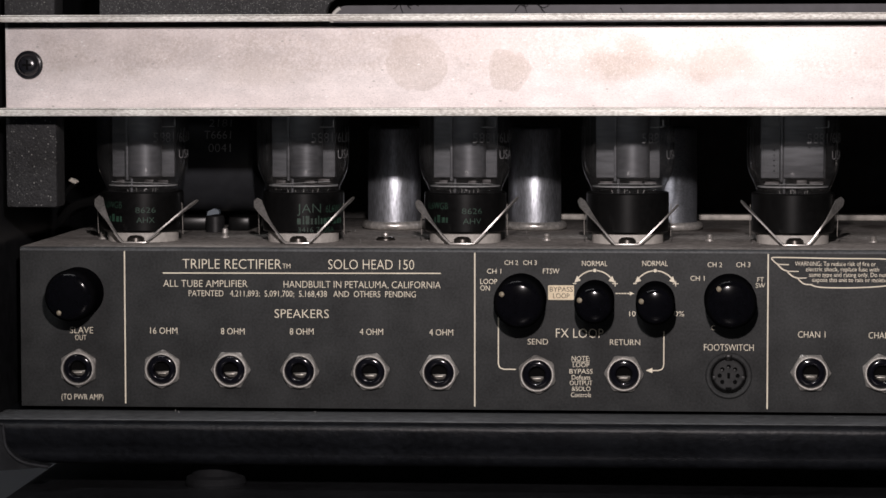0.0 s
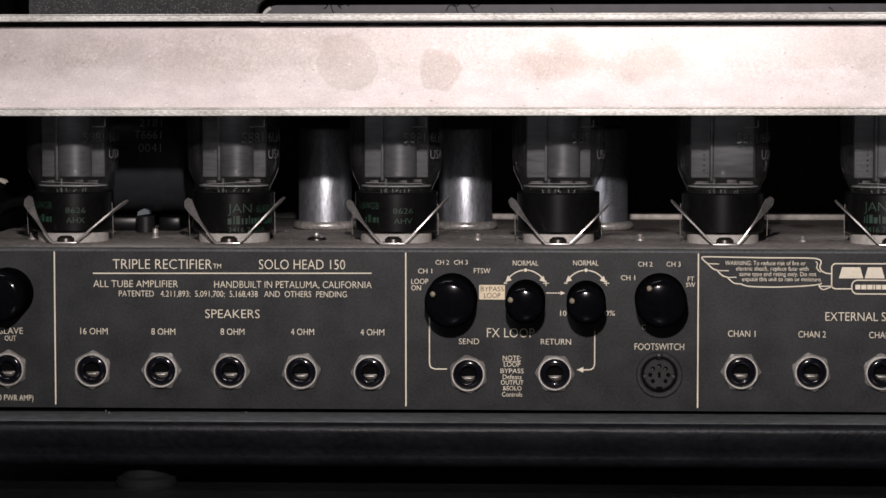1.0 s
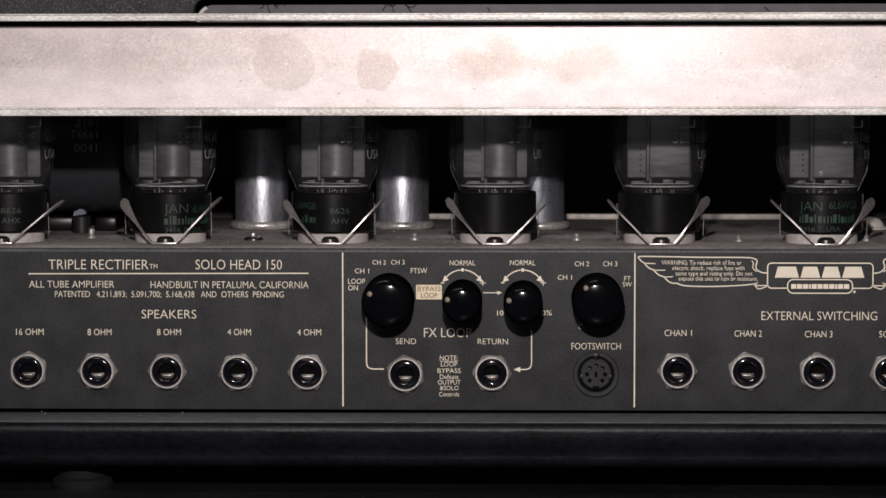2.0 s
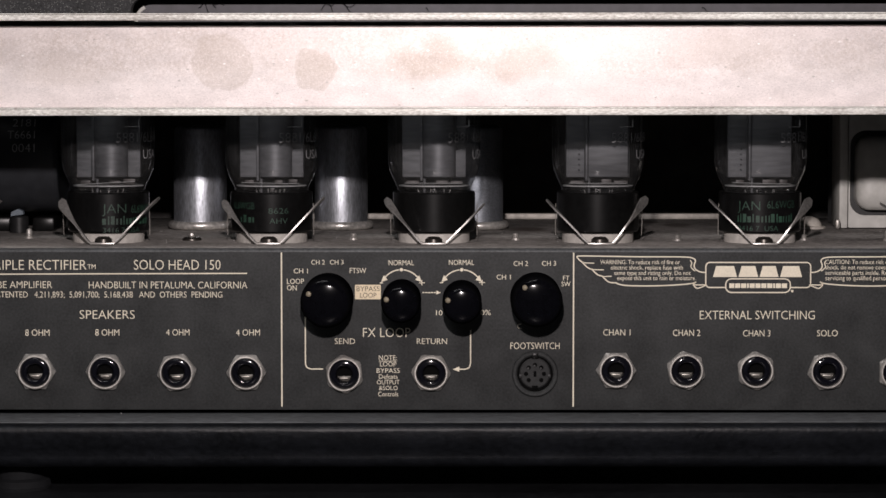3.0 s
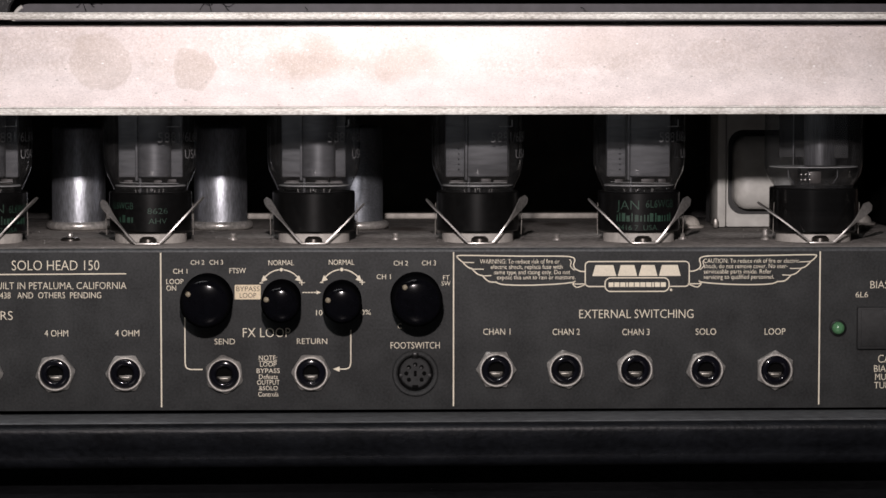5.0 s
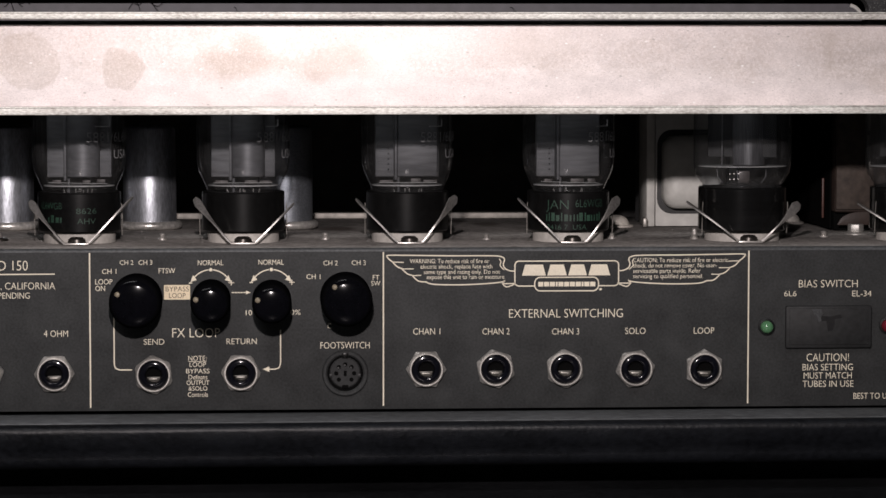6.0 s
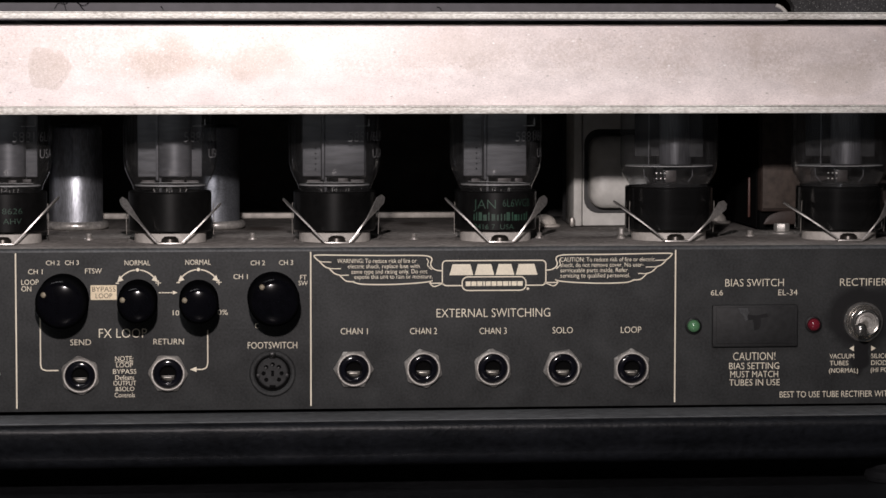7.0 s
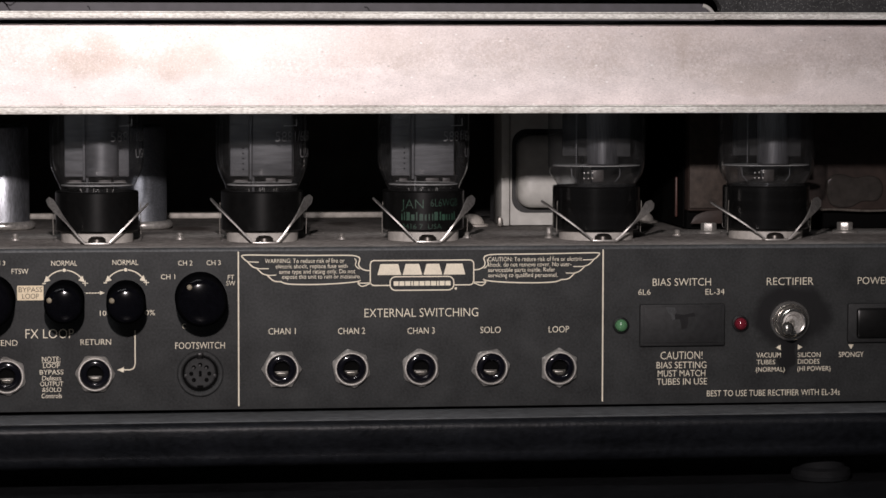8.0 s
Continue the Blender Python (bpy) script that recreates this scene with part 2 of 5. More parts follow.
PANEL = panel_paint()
TOP = material("dusty_chassis_paint", (0.226, 0.213, 0.200), rough=0.85, vary=0.45, scale=420, bump=0.2, bump_scale=1500, spec=0.2)
def smudge(m, spots, colour, strength, broken):
    """Oily smudges on a level surface: centre x, y and half sizes in metres."""
    n, l = m.node_tree.nodes, m.node_tree.links
    b = n["Principled BSDF"]
    out = b.inputs["Base Color"].links[0].from_socket
    geo, t, warp = n.new("ShaderNodeNewGeometry"), n.new("ShaderNodeTexNoise"), n.new("ShaderNodeVectorMath")
    t.inputs["Scale"].default_value, t.inputs["Detail"].default_value = broken, 5
    l.new(geo.outputs["Position"], t.inputs["Vector"])
    warp.operation = "MULTIPLY_ADD"
    warp.inputs[1].default_value = (0.012, 0.024, 0)
    l.new(t.outputs["Color"], warp.inputs[0])
    l.new(geo.outputs["Position"], warp.inputs[2])
    for x, y, a, c in spots:
        off, q, ln, fall, mix = n.new("ShaderNodeVectorMath"), n.new("ShaderNodeVectorMath"), n.new("ShaderNodeVectorMath"), n.new("ShaderNodeMapRange"), n.new("ShaderNodeMix")
        off.operation, q.operation, ln.operation = "SUBTRACT", "DIVIDE", "LENGTH"
        off.inputs[1].default_value = (x + 0.006, y + 0.012, 0)
        q.inputs[1].default_value = (a, c, 1e6)
        fall.inputs["From Min"].default_value, fall.inputs["From Max"].default_value = 1.0, 0.5
        fall.inputs["To Max"].default_value = strength
        mix.data_type = "RGBA"
        l.new(warp.outputs[0], off.inputs[0])
        l.new(off.outputs[0], q.inputs[0])
        l.new(q.outputs[0], ln.inputs[0])
        l.new(ln.outputs["Value"], fall.inputs["Value"])
        l.new(fall.outputs[0], mix.inputs[0])
        l.new(out, mix.inputs[6])
        mix.inputs[7].default_value = (*colour, 1)
        out = mix.outputs[2]
    l.new(out, b.inputs["Base Color"])


smudge(TOP, ((0.098, 0.150, 0.009, 0.020), (0.084, 0.176, 0.007, 0.016), (-0.085, 0.100, 0.010, 0.016), (0.030, 0.120, 0.011, 0.018), (-0.152, 0.092, 0.009, 0.018), (0.222, 0.105, 0.010, 0.020)), (0.075, 0.058, 0.048), 0.75, 70)
BENTEDGE = material("rubbed_panel_edge", (0.045, 0.048, 0.050), rough=0.5, vary=0.4, scale=700, bump=0.1, spec=0.3)
ALU = brushed_bar()
INK = material("cream_ink", (0.68, 0.62, 0.495), rough=0.6, vary=0.08, scale=1500)
PLAQUE = material("cream_plaque_ink", (0.66, 0.555, 0.385), rough=0.6, vary=0.08, scale=900)
DARK_INK = material("dark_ink", (0.030, 0.018, 0.012), rough=0.6)
KNOB = material("black_gloss_plastic", (0.0020, 0.0020, 0.0028), rough=0.10, vary=0.2, scale=400, rough_vary=0.02, spec=0.09)
CAPPRINT = material("pale_grey_print", (0.42, 0.42, 0.43), rough=0.6, vary=0.4, scale=1500)
BLACK = material("black_plastic", (0.010, 0.010, 0.0105), rough=0.45, vary=0.3, scale=600, spec=0.3)
BASE = material("black_phenolic", (0.0045, 0.0045, 0.0045), rough=0.30, vary=0.3, scale=500, rough_vary=0.05, spec=0.17)
TURNEDBASE = material("lathe_turned_phenolic", (0.005, 0.005, 0.005), rough=0.13, vary=0.3, scale=500, bump=0.06, bump_scale=9000, spec=0.3, stretch=(0.02, 0.02, 1))
# near-black; on bores, slots and pin holes it paints the shade inside
HOLE = material("black_cavity", (0.003, 0.003, 0.003), rough=0.9, spec=0.05)
STEEL = material("nickel_steel", (0.55, 0.53, 0.50), rough=0.32, metal=0.7, vary=0.15, scale=900, rough_vary=0.06)
WORN = material("worn_nickel", (0.33, 0.315, 0.29), rough=0.42, metal=0.7, vary=0.3, scale=1300, bump=0.1, rough_vary=0.1)
CERAMIC = material("white_ceramic", (0.42, 0.40, 0.37), rough=0.5, vary=0.15, scale=500)
CAN = material("capacitor_aluminium", (0.44, 0.46, 0.50), rough=0.38, metal=0.9, vary=0.35, scale=1600, bump=0.16, bump_scale=900, rough_vary=0.12, stretch=(1, 1, 0.22))
# copy of CAN with the shade of the valve before it in its colour
SHADEDCAN = material("shaded_capacitor_aluminium", (0.23, 0.245, 0.27), rough=0.45, metal=0.85, vary=0.25, scale=1300, bump=0.08, bump_scale=1300, rough_vary=0.1)
RIM = material("rolled_aluminium_rim", (0.48, 0.465, 0.44), rough=0.34, metal=0.65, vary=0.4, scale=600, bump=0.15, rough_vary=0.08)
SKIRT = material("grimy_black_plastic", (0.003, 0.003, 0.0035), rough=0.9, vary=0.2, scale=400, spec=0.0)
GREYPAINT = material("grey_enamel", (0.52, 0.515, 0.485), rough=0.38, vary=0.10, scale=260, bump=0.08)
BROWN = material("brown_varnished_paper", (0.027, 0.0185, 0.0155), rough=0.5, vary=0.35, scale=240, bump=0.15, spec=0.3)
PAPER = material("grey_brown_paper", (0.052, 0.040, 0.033), rough=0.6, vary=0.35, scale=300, bump=0.3, bump_scale=500, spec=0.3)
COPPER = material("copper_brown_edge", (0.060, 0.023, 0.017), rough=0.5, vary=0.3, scale=500)
VARNISH = material("glossy_varnish", (0.036, 0.032, 0.029), rough=0.08, vary=0.2, scale=300, bump=0.35, bump_scale=420)
LACQUER = material("clear_lacquer_run", (0.09, 0.08, 0.07), rough=0.2, vary=0.5, scale=700, bump=0.4, bump_scale=500, spec=1.0, coat=0.6)
TOLEX = speckled("speckled_black_covering", (0.017, 0.017, 0.018), (0.38, 0.38, 0.37))
LEATHER = speckled("coarse_black_covering", (0.0125, 0.0125, 0.0135), (0.40, 0.40, 0.38), 1050, 0.66)
SAWN = material("dull_aluminium_edge", (0.61, 0.57, 0.515), rough=0.6, metal=0.35, vary=0.42, scale=1500, bump=0.3, bump_scale=1500, rough_vary=0.1, stretch=(0.4, 1, 1))
PALE = material("dull_pale_metal", (0.34, 0.32, 0.29), rough=0.6, metal=0.2, vary=0.3, scale=400)
VINYL = material("black_vinyl", (0.0100, 0.0104, 0.0114), rough=0.3, vary=0.35, scale=260, bump=0.07, bump_scale=500, rough_vary=0.05, spec=0.3)
DUSTVINYL = material("dusty_black_vinyl", (0.070, 0.075, 0.079), rough=0.8, vary=0.35, scale=200, bump=0.5, bump_scale=400)
INSIDE = material("dark_plywood_inside", (0.035, 0.035, 0.036), rough=0.85, vary=0.3, scale=90)
PLY = material("brown_plywood_inside", (0.045, 0.042, 0.040), rough=0.85, vary=0.3, scale=90)
LEDGE = material("grey_painted_sheet", (0.060, 0.058, 0.066), rough=0.6, vary=0.2, scale=200)
RUBBED = material("rubbed_dark_paint", (0.0088, 0.0088, 0.0093), rough=0.7, vary=0.3, scale=400, spec=0.2)
DINPLASTIC = material("dark_grey_plastic", (0.022, 0.022, 0.022), rough=0.45, vary=0.2, scale=800, spec=0.4)
PLATE = material("grey_anode_metal", (0.092, 0.092, 0.096), rough=0.5, metal=0.3, vary=0.3, scale=420, stretch=(0.3, 1, 2))
DARKPLATE = material("dark_anode_metal", (0.062, 0.062, 0.066), rough=0.5, metal=0.3, vary=0.5, scale=900, stretch=(2, 2, 0.15))
GETTER = material("brown_oxidised_strip", (0.034, 0.029, 0.027), rough=0.5, metal=0.3, vary=0.5, scale=900)
MICA = material("mica", (0.30, 0.30, 0.295), rough=0.4, vary=0.25, scale=600)
ARM = material("dull_spring_steel", (0.36, 0.35, 0.335), rough=0.36, metal=0.7, vary=0.3, scale=900, rough_vary=0.08)
GLASS = clear_glass("bulb_glass")
GREENTEXT = material("green_print", (0.0105, 0.034, 0.021), rough=0.6, vary=0.5, scale=1500)
RIVET = material("dark_bronze_rivet", (0.05, 0.045, 0.04), rough=0.35, metal=0.7, vary=0.3, scale=1500)
GREYTEXT = material("grey_print", (0.19, 0.19, 0.195), rough=0.6, vary=0.4, scale=2200)
DIMNUT = material("dull_nut_steel", (0.33, 0.318, 0.30), rough=0.45, metal=0.6, vary=0.3, scale=1300, bump=0.1, rough_vary=0.1)
RING = material("satin_nickel", (0.44, 0.42, 0.39), rough=0.5, metal=0.6, vary=0.25, scale=1300, bump=0.08, rough_vary=0.1)
CAPSLEEVE = material("black_capacitor_sleeve", (0.024, 0.0255, 0.029), rough=0.38, vary=0.15, scale=300, spec=0.35)
FAINT = material("faint_grey_print", (0.20, 0.20, 0.205), rough=0.6, vary=0.4, scale=2500)
COVER = material("matt_black_cover", (0.0140, 0.0144, 0.0148), rough=0.6, vary=0.3, scale=500, bump=0.1, spec=0.25)
FRAYED = material("frayed_tape", (0.025, 0.026, 0.027), rough=0.8, vary=0.6, scale=1500, bump=0.4)
GREENLED = material("green_led_lens", (0.075, 0.185, 0.09), rough=0.12, vary=0.1, scale=900, coat=0.4)
REDLED = material("red_led_lens", (0.14, 0.012, 0.022), rough=0.11, vary=0.1, scale=900, coat=0.4)
FOOTRUBBER = material("grey_rubber", (0.0072, 0.0076, 0.0086), rough=0.8, vary=0.2, scale=300, spec=0.15)
CONTACT = material("dim_brass_contact", (0.075, 0.07, 0.062), rough=0.4, metal=0.3, vary=0.4, scale=900)
TIN = material("tinned_contact_edge", (0.66, 0.62, 0.56), rough=0.35, metal=0.4, vary=0.15, scale=900)
BLUE = material("pale_blue_plastic", (0.10, 0.125, 0.15), rough=0.5, vary=0.1, scale=600)
WRINKLED = material("creased_vinyl", (0.0052, 0.0058, 0.0072), rough=0.42, vary=0.4, scale=350, bump=0.3, bump_scale=600, rough_vary=0.05, spec=0.18)
WAX = material("cream_glue", (0.55, 0.52, 0.45), rough=0.5, vary=0.15, scale=900)
DOT = material("tan_dot", (0.21, 0.18, 0.13), rough=0.4, vary=0.2, scale=900)
BUSHING = material("gloss_black_bushing", (0.003, 0.003, 0.005), rough=0.10, vary=0.2, scale=400, spec=0.4)
SCREWBLACK = material("black_oxide_screw", (0.008, 0.008, 0.010), rough=0.22, vary=0.2, scale=700, bump=0.05, spec=0.55)
GUARDRIM = material("scuffed_black_plastic", (0.011, 0.0115, 0.013), rough=0.7, vary=0.4, scale=500, spec=0.2)
CHROME = material("bright_nickel", (0.52, 0.50, 0.47), rough=0.19, metal=0.95, vary=0.15, scale=900, rough_vary=0.05)
LINT = material("pale_lint", (0.24, 0.235, 0.225), rough=0.9, vary=0.2, scale=900)
LAMPGLOW = material("white_lamp_diffuser", (0.8, 0.8, 0.8), rough=0.6)
LAMPGLOW.node_tree.nodes["Principled BSDF"].inputs["Emission Color"].default_value = (0.97, 0.96, 0.97, 1)
LAMPGLOW.node_tree.nodes["Principled BSDF"].inputs["Emission Strength"].default_value = 2.5
CARPET = material("grey_blue_carpet", (0.17, 0.21, 0.26), rough=0.9, vary=0.25, scale=60, bump=0.4)
WALLPAINT = material("grey_wall_paint", (0.36, 0.36, 0.37), rough=0.85, vary=0.08, scale=14)
CEILPAINT = material("white_ceiling_paint", (0.78, 0.78, 0.78), rough=0.9, vary=0.05, scale=10)

# ---- making things ----
BASES = {}


def thing(name, base, label, category, group="", kind=""):
    """An Empty at the base of a thing; base in millimetres."""
    ob = new(name)
    ob.empty_display_size = 0.01
    ob.location = (base[0] / 1000, base[1] / 1000, base[2] / 1000 + HEIGHT)
    BASES[ob.name] = Vector(base)
    return tagged(ob, label, category, group, kind)


def root(ob):
    while ob.parent:
        ob = ob.parent
    return ob


def part(name, bm, mat, parent, label="", smooth=25, kind=""):
    """Links a bmesh, in the amplifier's millimetres, as one mesh under a thing or a part."""
    bm.transform(Matrix.Scale(0.001, 4) @ Matrix.Translation(-BASES[root(parent).name]))
    mesh = bpy.data.meshes.new(name)
    if smooth:
        bmesh.ops.recalc_face_normals(bm, faces=bm.faces)
    bm.to_mesh(mesh)
    bm.free()
    if smooth:
        mesh.shade_smooth()
        mesh.set_sharp_from_angle(angle=radians(smooth))
    mesh.materials.append(mat)
    ob = new(name, mesh)
    ob.parent = parent
    return tagged(ob, label, kind=kind)


def single(name, bm, mat, label, category, kind="", smooth=25, group=""):
    """A thing of one mesh, in world millimetres over the eye's height."""
    bm.transform(Matrix.Translation((0, 0, HEIGHT)) @ Matrix.Scale(0.001, 4))
    mesh = bpy.data.meshes.new(name)
    bmesh.ops.recalc_face_normals(bm, faces=bm.faces)
    bm.to_mesh(mesh)
    bm.free()
    mesh.shade_smooth()
    mesh.set_sharp_from_angle(angle=radians(smooth))
    mesh.materials.append(mat)
    return tagged(new(name, mesh), label, category, group, kind)


def box(x0, x1, y0, y1, z0, z1, bevel=0.0, seg=2, bm=None):
    b = bmesh.new()
    bmesh.ops.create_cube(b, size=1, matrix=Matrix.Translation(((x0 + x1) / 2, (y0 + y1) / 2, (z0 + z1) / 2)) @ Matrix.Diagonal((x1 - x0, y1 - y0, z1 - z0, 1)))
    if bevel:
        bmesh.ops.bevel(b, geom=b.edges[:], offset=bevel, segments=seg, profile=0.5, affect="EDGES")
    return merge(bm, b)


def merge(bm, b):
    if bm is None:
        return b
    mesh = bpy.data.meshes.new("tmp")
    b.to_mesh(mesh)
    b.free()
    bm.from_mesh(mesh)
    bpy.data.meshes.remove(mesh)
    return bm


def lathe(profile, centre=(0, 0, 0), axis="Z", seg=40, bm=None):
    """Turns (radius, height) pairs about an axis through centre: Z up, or F: towards the viewer."""
    b = bmesh.new()
    rings = []
    for r, h in profile:
        if r < 1e-6:
            rings.append([b.verts.new((0, 0, h))])
        else:
            rings.append([b.verts.new((r * math.cos(2 * math.pi * i / seg), r * math.sin(2 * math.pi * i / seg), h)) for i in range(seg)])
    for p, q in zip(rings, rings[1:]):
        for i in range(seg):
            j = (i + 1) % seg
            if len(p) == 1 and len(q) == 1:
                continue
            if len(p) == 1:
                b.faces.new((p[0], q[i], q[j]))
            elif len(q) == 1:
                b.faces.new((p[i], p[j], q[0]))
            else:
                b.faces.new((p[i], p[j], q[j], q[i]))
    m = Matrix.Translation(centre)
    if axis == "F":
        m = m @ Matrix.Rotation(radians(90), 4, "X")
    b.transform(m)
    return merge(bm, b)


def plate(points, y0, y1, bm=None, bevel=0.0):
    """A flat piece: an outline in x and z, from y0 (front) to y1."""
    b = bmesh.new()
    f = b.faces.new([b.verts.new((x, y0, z)) for x, z in points])
    out = bmesh.ops.extrude_face_region(b, geom=[f])
    bmesh.ops.translate(b, verts=[v for v in out["geom"] if isinstance(v, bmesh.types.BMVert)], vec=(0, y1 - y0, 0))
    if bevel:
        bmesh.ops.bevel(b, geom=b.edges[:], offset=bevel, segments=2, profile=0.5, affect="EDGES")
    bmesh.ops.triangulate(b, faces=[f for f in b.faces if len(f.verts) > 4])
    return merge(bm, b)


def rounded(x0, x1, z0, z1, r, seg=5):
    """The outline of a rectangle with round corners."""
    pts = []
    for cx, cz, a in ((x1 - r, z1 - r, 0), (x0 + r, z1 - r, 90), (x0 + r, z0 + r, 180), (x1 - r, z0 + r, 270)):
        for i in range(seg + 1):
            k = radians(a + 90 * i / seg)
            pts.append((cx + r * math.cos(k), cz + r * math.sin(k)))
    return pts


def loft(rows, bm=None):
    """A closed skin over outlines in x and z, each at its own y; the first and last are filled."""
    b = bmesh.new()
    rings = [[b.verts.new((x, y, z)) for x, z in pts] for pts, y in rows]
    n = len(rings[0])
    for p, q in zip(rings, rings[1:]):
        for k in range(n):
            b.faces.new((p[k], p[(k + 1) % n], q[(k + 1) % n], q[k]))
    b.faces.new(rings[0])
    b.faces.new(rings[-1])
    return merge(bm, b)


def stroke(points, width, y=-0.12, closed=False, bm=None, depth=0.1):
    """A printed line along points in x and z."""
    b = bmesh.new()
    n = len(points)
    left, right = [], []
    for i, (x, z) in enumerate(points):
        a = points[i - 1] if i or closed else points[i]
        c = points[(i + 1) % n] if i < n - 1 or closed else points[i]
        d = Vector((c[0] - a[0], c[1] - a[1])).normalized()
        o = Vector((-d.y, d.x)) * width / 2
        left.append(b.verts.new((x + o.x, y, z + o.y)))
        right.append(b.verts.new((x - o.x, y, z - o.y)))
    for i in range(n if closed else n - 1):
        j = (i + 1) % n
        b.faces.new((left[i], left[j], right[j], right[i]))
    return merge(bm, b)


def bend(points, steps=6):
    """A smooth curve through points."""
    out = []
    for i in range(len(points) - 1):
        p0, p1, p2, p3 = points[max(i - 1, 0)], points[i], points[i + 1], points[min(i + 2, len(points) - 1)]
        for k in range(steps):
            t = k / steps
            out.append(tuple(0.5 * (2 * b + (c - a) * t + (2 * a - 5 * b + 4 * c - d) * t * t + (3 * b - a - 3 * c + d) * t ** 3) for a, b, c, d in zip(p0, p1, p2, p3)))
    out.append(points[-1])
    return out


def rod(points, r, seg=8, bm=None, flat=1.0):
    """A round wire along points in space."""
    b = bmesh.new()
    rings = []
    pts = [Vector(p) for p in points]
    for i, p in enumerate(pts):
        d = (pts[min(i + 1, len(pts) - 1)] - pts[max(i - 1, 0)]).normalized()
        s = d.cross(Vector((0, 1, 0)))
        s = s.normalized() if s.length > 1e-4 else Vector((1, 0, 0))
        u = s.cross(d)
        rings.append([b.verts.new(p + r * (s * math.cos(2 * math.pi * k / seg) + u * flat * math.sin(2 * math.pi * k / seg))) for k in range(seg)])
    for p, q in zip(rings, rings[1:]):
        for k in range(seg):
            b.faces.new((p[k], p[(k + 1) % seg], q[(k + 1) % seg], q[k]))
    b.faces.new(rings[0])
    b.faces.new(rings[-1])
    return merge(bm, b)


FONT_CACHE = {}


def letters(text, weight):
    """The triangles of a line of text: points and faces, scaled so that capitals are 1 high."""
    if (text, weight) not in FONT_CACHE:
        out = []
        for s in ("H", text):
            curve = bpy.data.curves.new("type", "FONT")
            curve.body, curve.resolution_u, curve.offset = s, 3, weight
            ob = bpy.data.objects.new("type", curve)
            scene.collection.objects.link(ob)
            bpy.context.view_layer.update()
            mesh = ob.evaluated_get(bpy.context.evaluated_depsgraph_get()).to_mesh()
            out.append(([tuple(v.co) for v in mesh.vertices], [tuple(p.vertices) for p in mesh.polygons]))
            ob.evaluated_get(bpy.context.evaluated_depsgraph_get()).to_mesh_clear()
            bpy.data.objects.remove(ob)
            bpy.data.curves.remove(curve)
        cap = max(v[1] for v in out[0][0])
        FONT_CACHE[text, weight] = ([(v[0] / cap, v[1] / cap) for v in out[1][0]], out[1][1])
    return FONT_CACHE[text, weight]


def printed(text, x, z, w, h, place):
    """Text set to w wide with capitals h high; place(x, z) gives the point in space."""
    pts, faces = letters(text, -0.004 if h < 2.1 else -0.008 if h < 2.6 else -0.011)
    x0, x1 = min(p[0] for p in pts), max(p[0] for p in pts)
    if text in "+-":
        z0, z1 = min(p[1] for p in pts), max(p[1] for p in pts)
    else:
        z0, z1 = 0.0, 1.0
    b = bmesh.new()
    vs = [b.verts.new(place(x + (p[0] - x0) / (x1 - x0) * w, z + (p[1] - z0) / (z1 - z0) * h)) for p in pts]
    for f in faces:
        if len(set(f)) > 2:
            try:
                b.faces.new([vs[i] for i in f])
            except ValueError:
                pass
    return b

# ---- the floor, and unseen plain walls and ceiling added to close the room ----
FLOOR = -HEIGHT * 1000
single("floor", box(-3000, 3000, -3000, 2200, FLOOR - 60, FLOOR), CARPET, "grey-blue carpeted shop floor", "floor", kind="structure")
single("ceiling", box(-3000, 3000, -3000, 2200, 1700, 1760), CEILPAINT, "white ceiling, unseen, added to close the room", "ceiling", kind="structure")
# unseen walls; their grey sets how much fill light comes back
for nm, dims in (("wall_north", (-3000, 3000, 2200, 2300)), ("wall_south", (-3000, 3000, -3100, -3000)), ("wall_west", (-3100, -3000, -3000, 2200)), ("wall_east", (3000, 3100, -3000, 2200))):
    single(nm, box(*dims, FLOOR, 1700), WALLPAINT, "plain grey wall, unseen, added to close the room and return fill light", "wall", kind="structure")

# ---- the black cabinet that the amplifier stands on ----
stand = thing("speaker_cabinet", (60, 150, FLOOR), "black vinyl speaker cabinet under the amplifier head", "cabinet")
part("body", box(-250, 420, -190, 330, FLOOR, -168.5, bevel=6, seg=3), VINYL, stand)
part("edge_trim", box(-246, 416, -192.5, -189, -181, -178, bevel=0.8), BLACK, stand)

# ---- the amplifier's wooden shell ----
TILT = -0.0015
shell = thing("amplifier_shell", (55, 100, -157), "black vinyl-covered wooden amplifier head shell, open at the back", "amplifier cabinet")
shell.rotation_euler.y = TILT
shell.location.z += 0.00038
LEFT, RIGHT = -256, 368


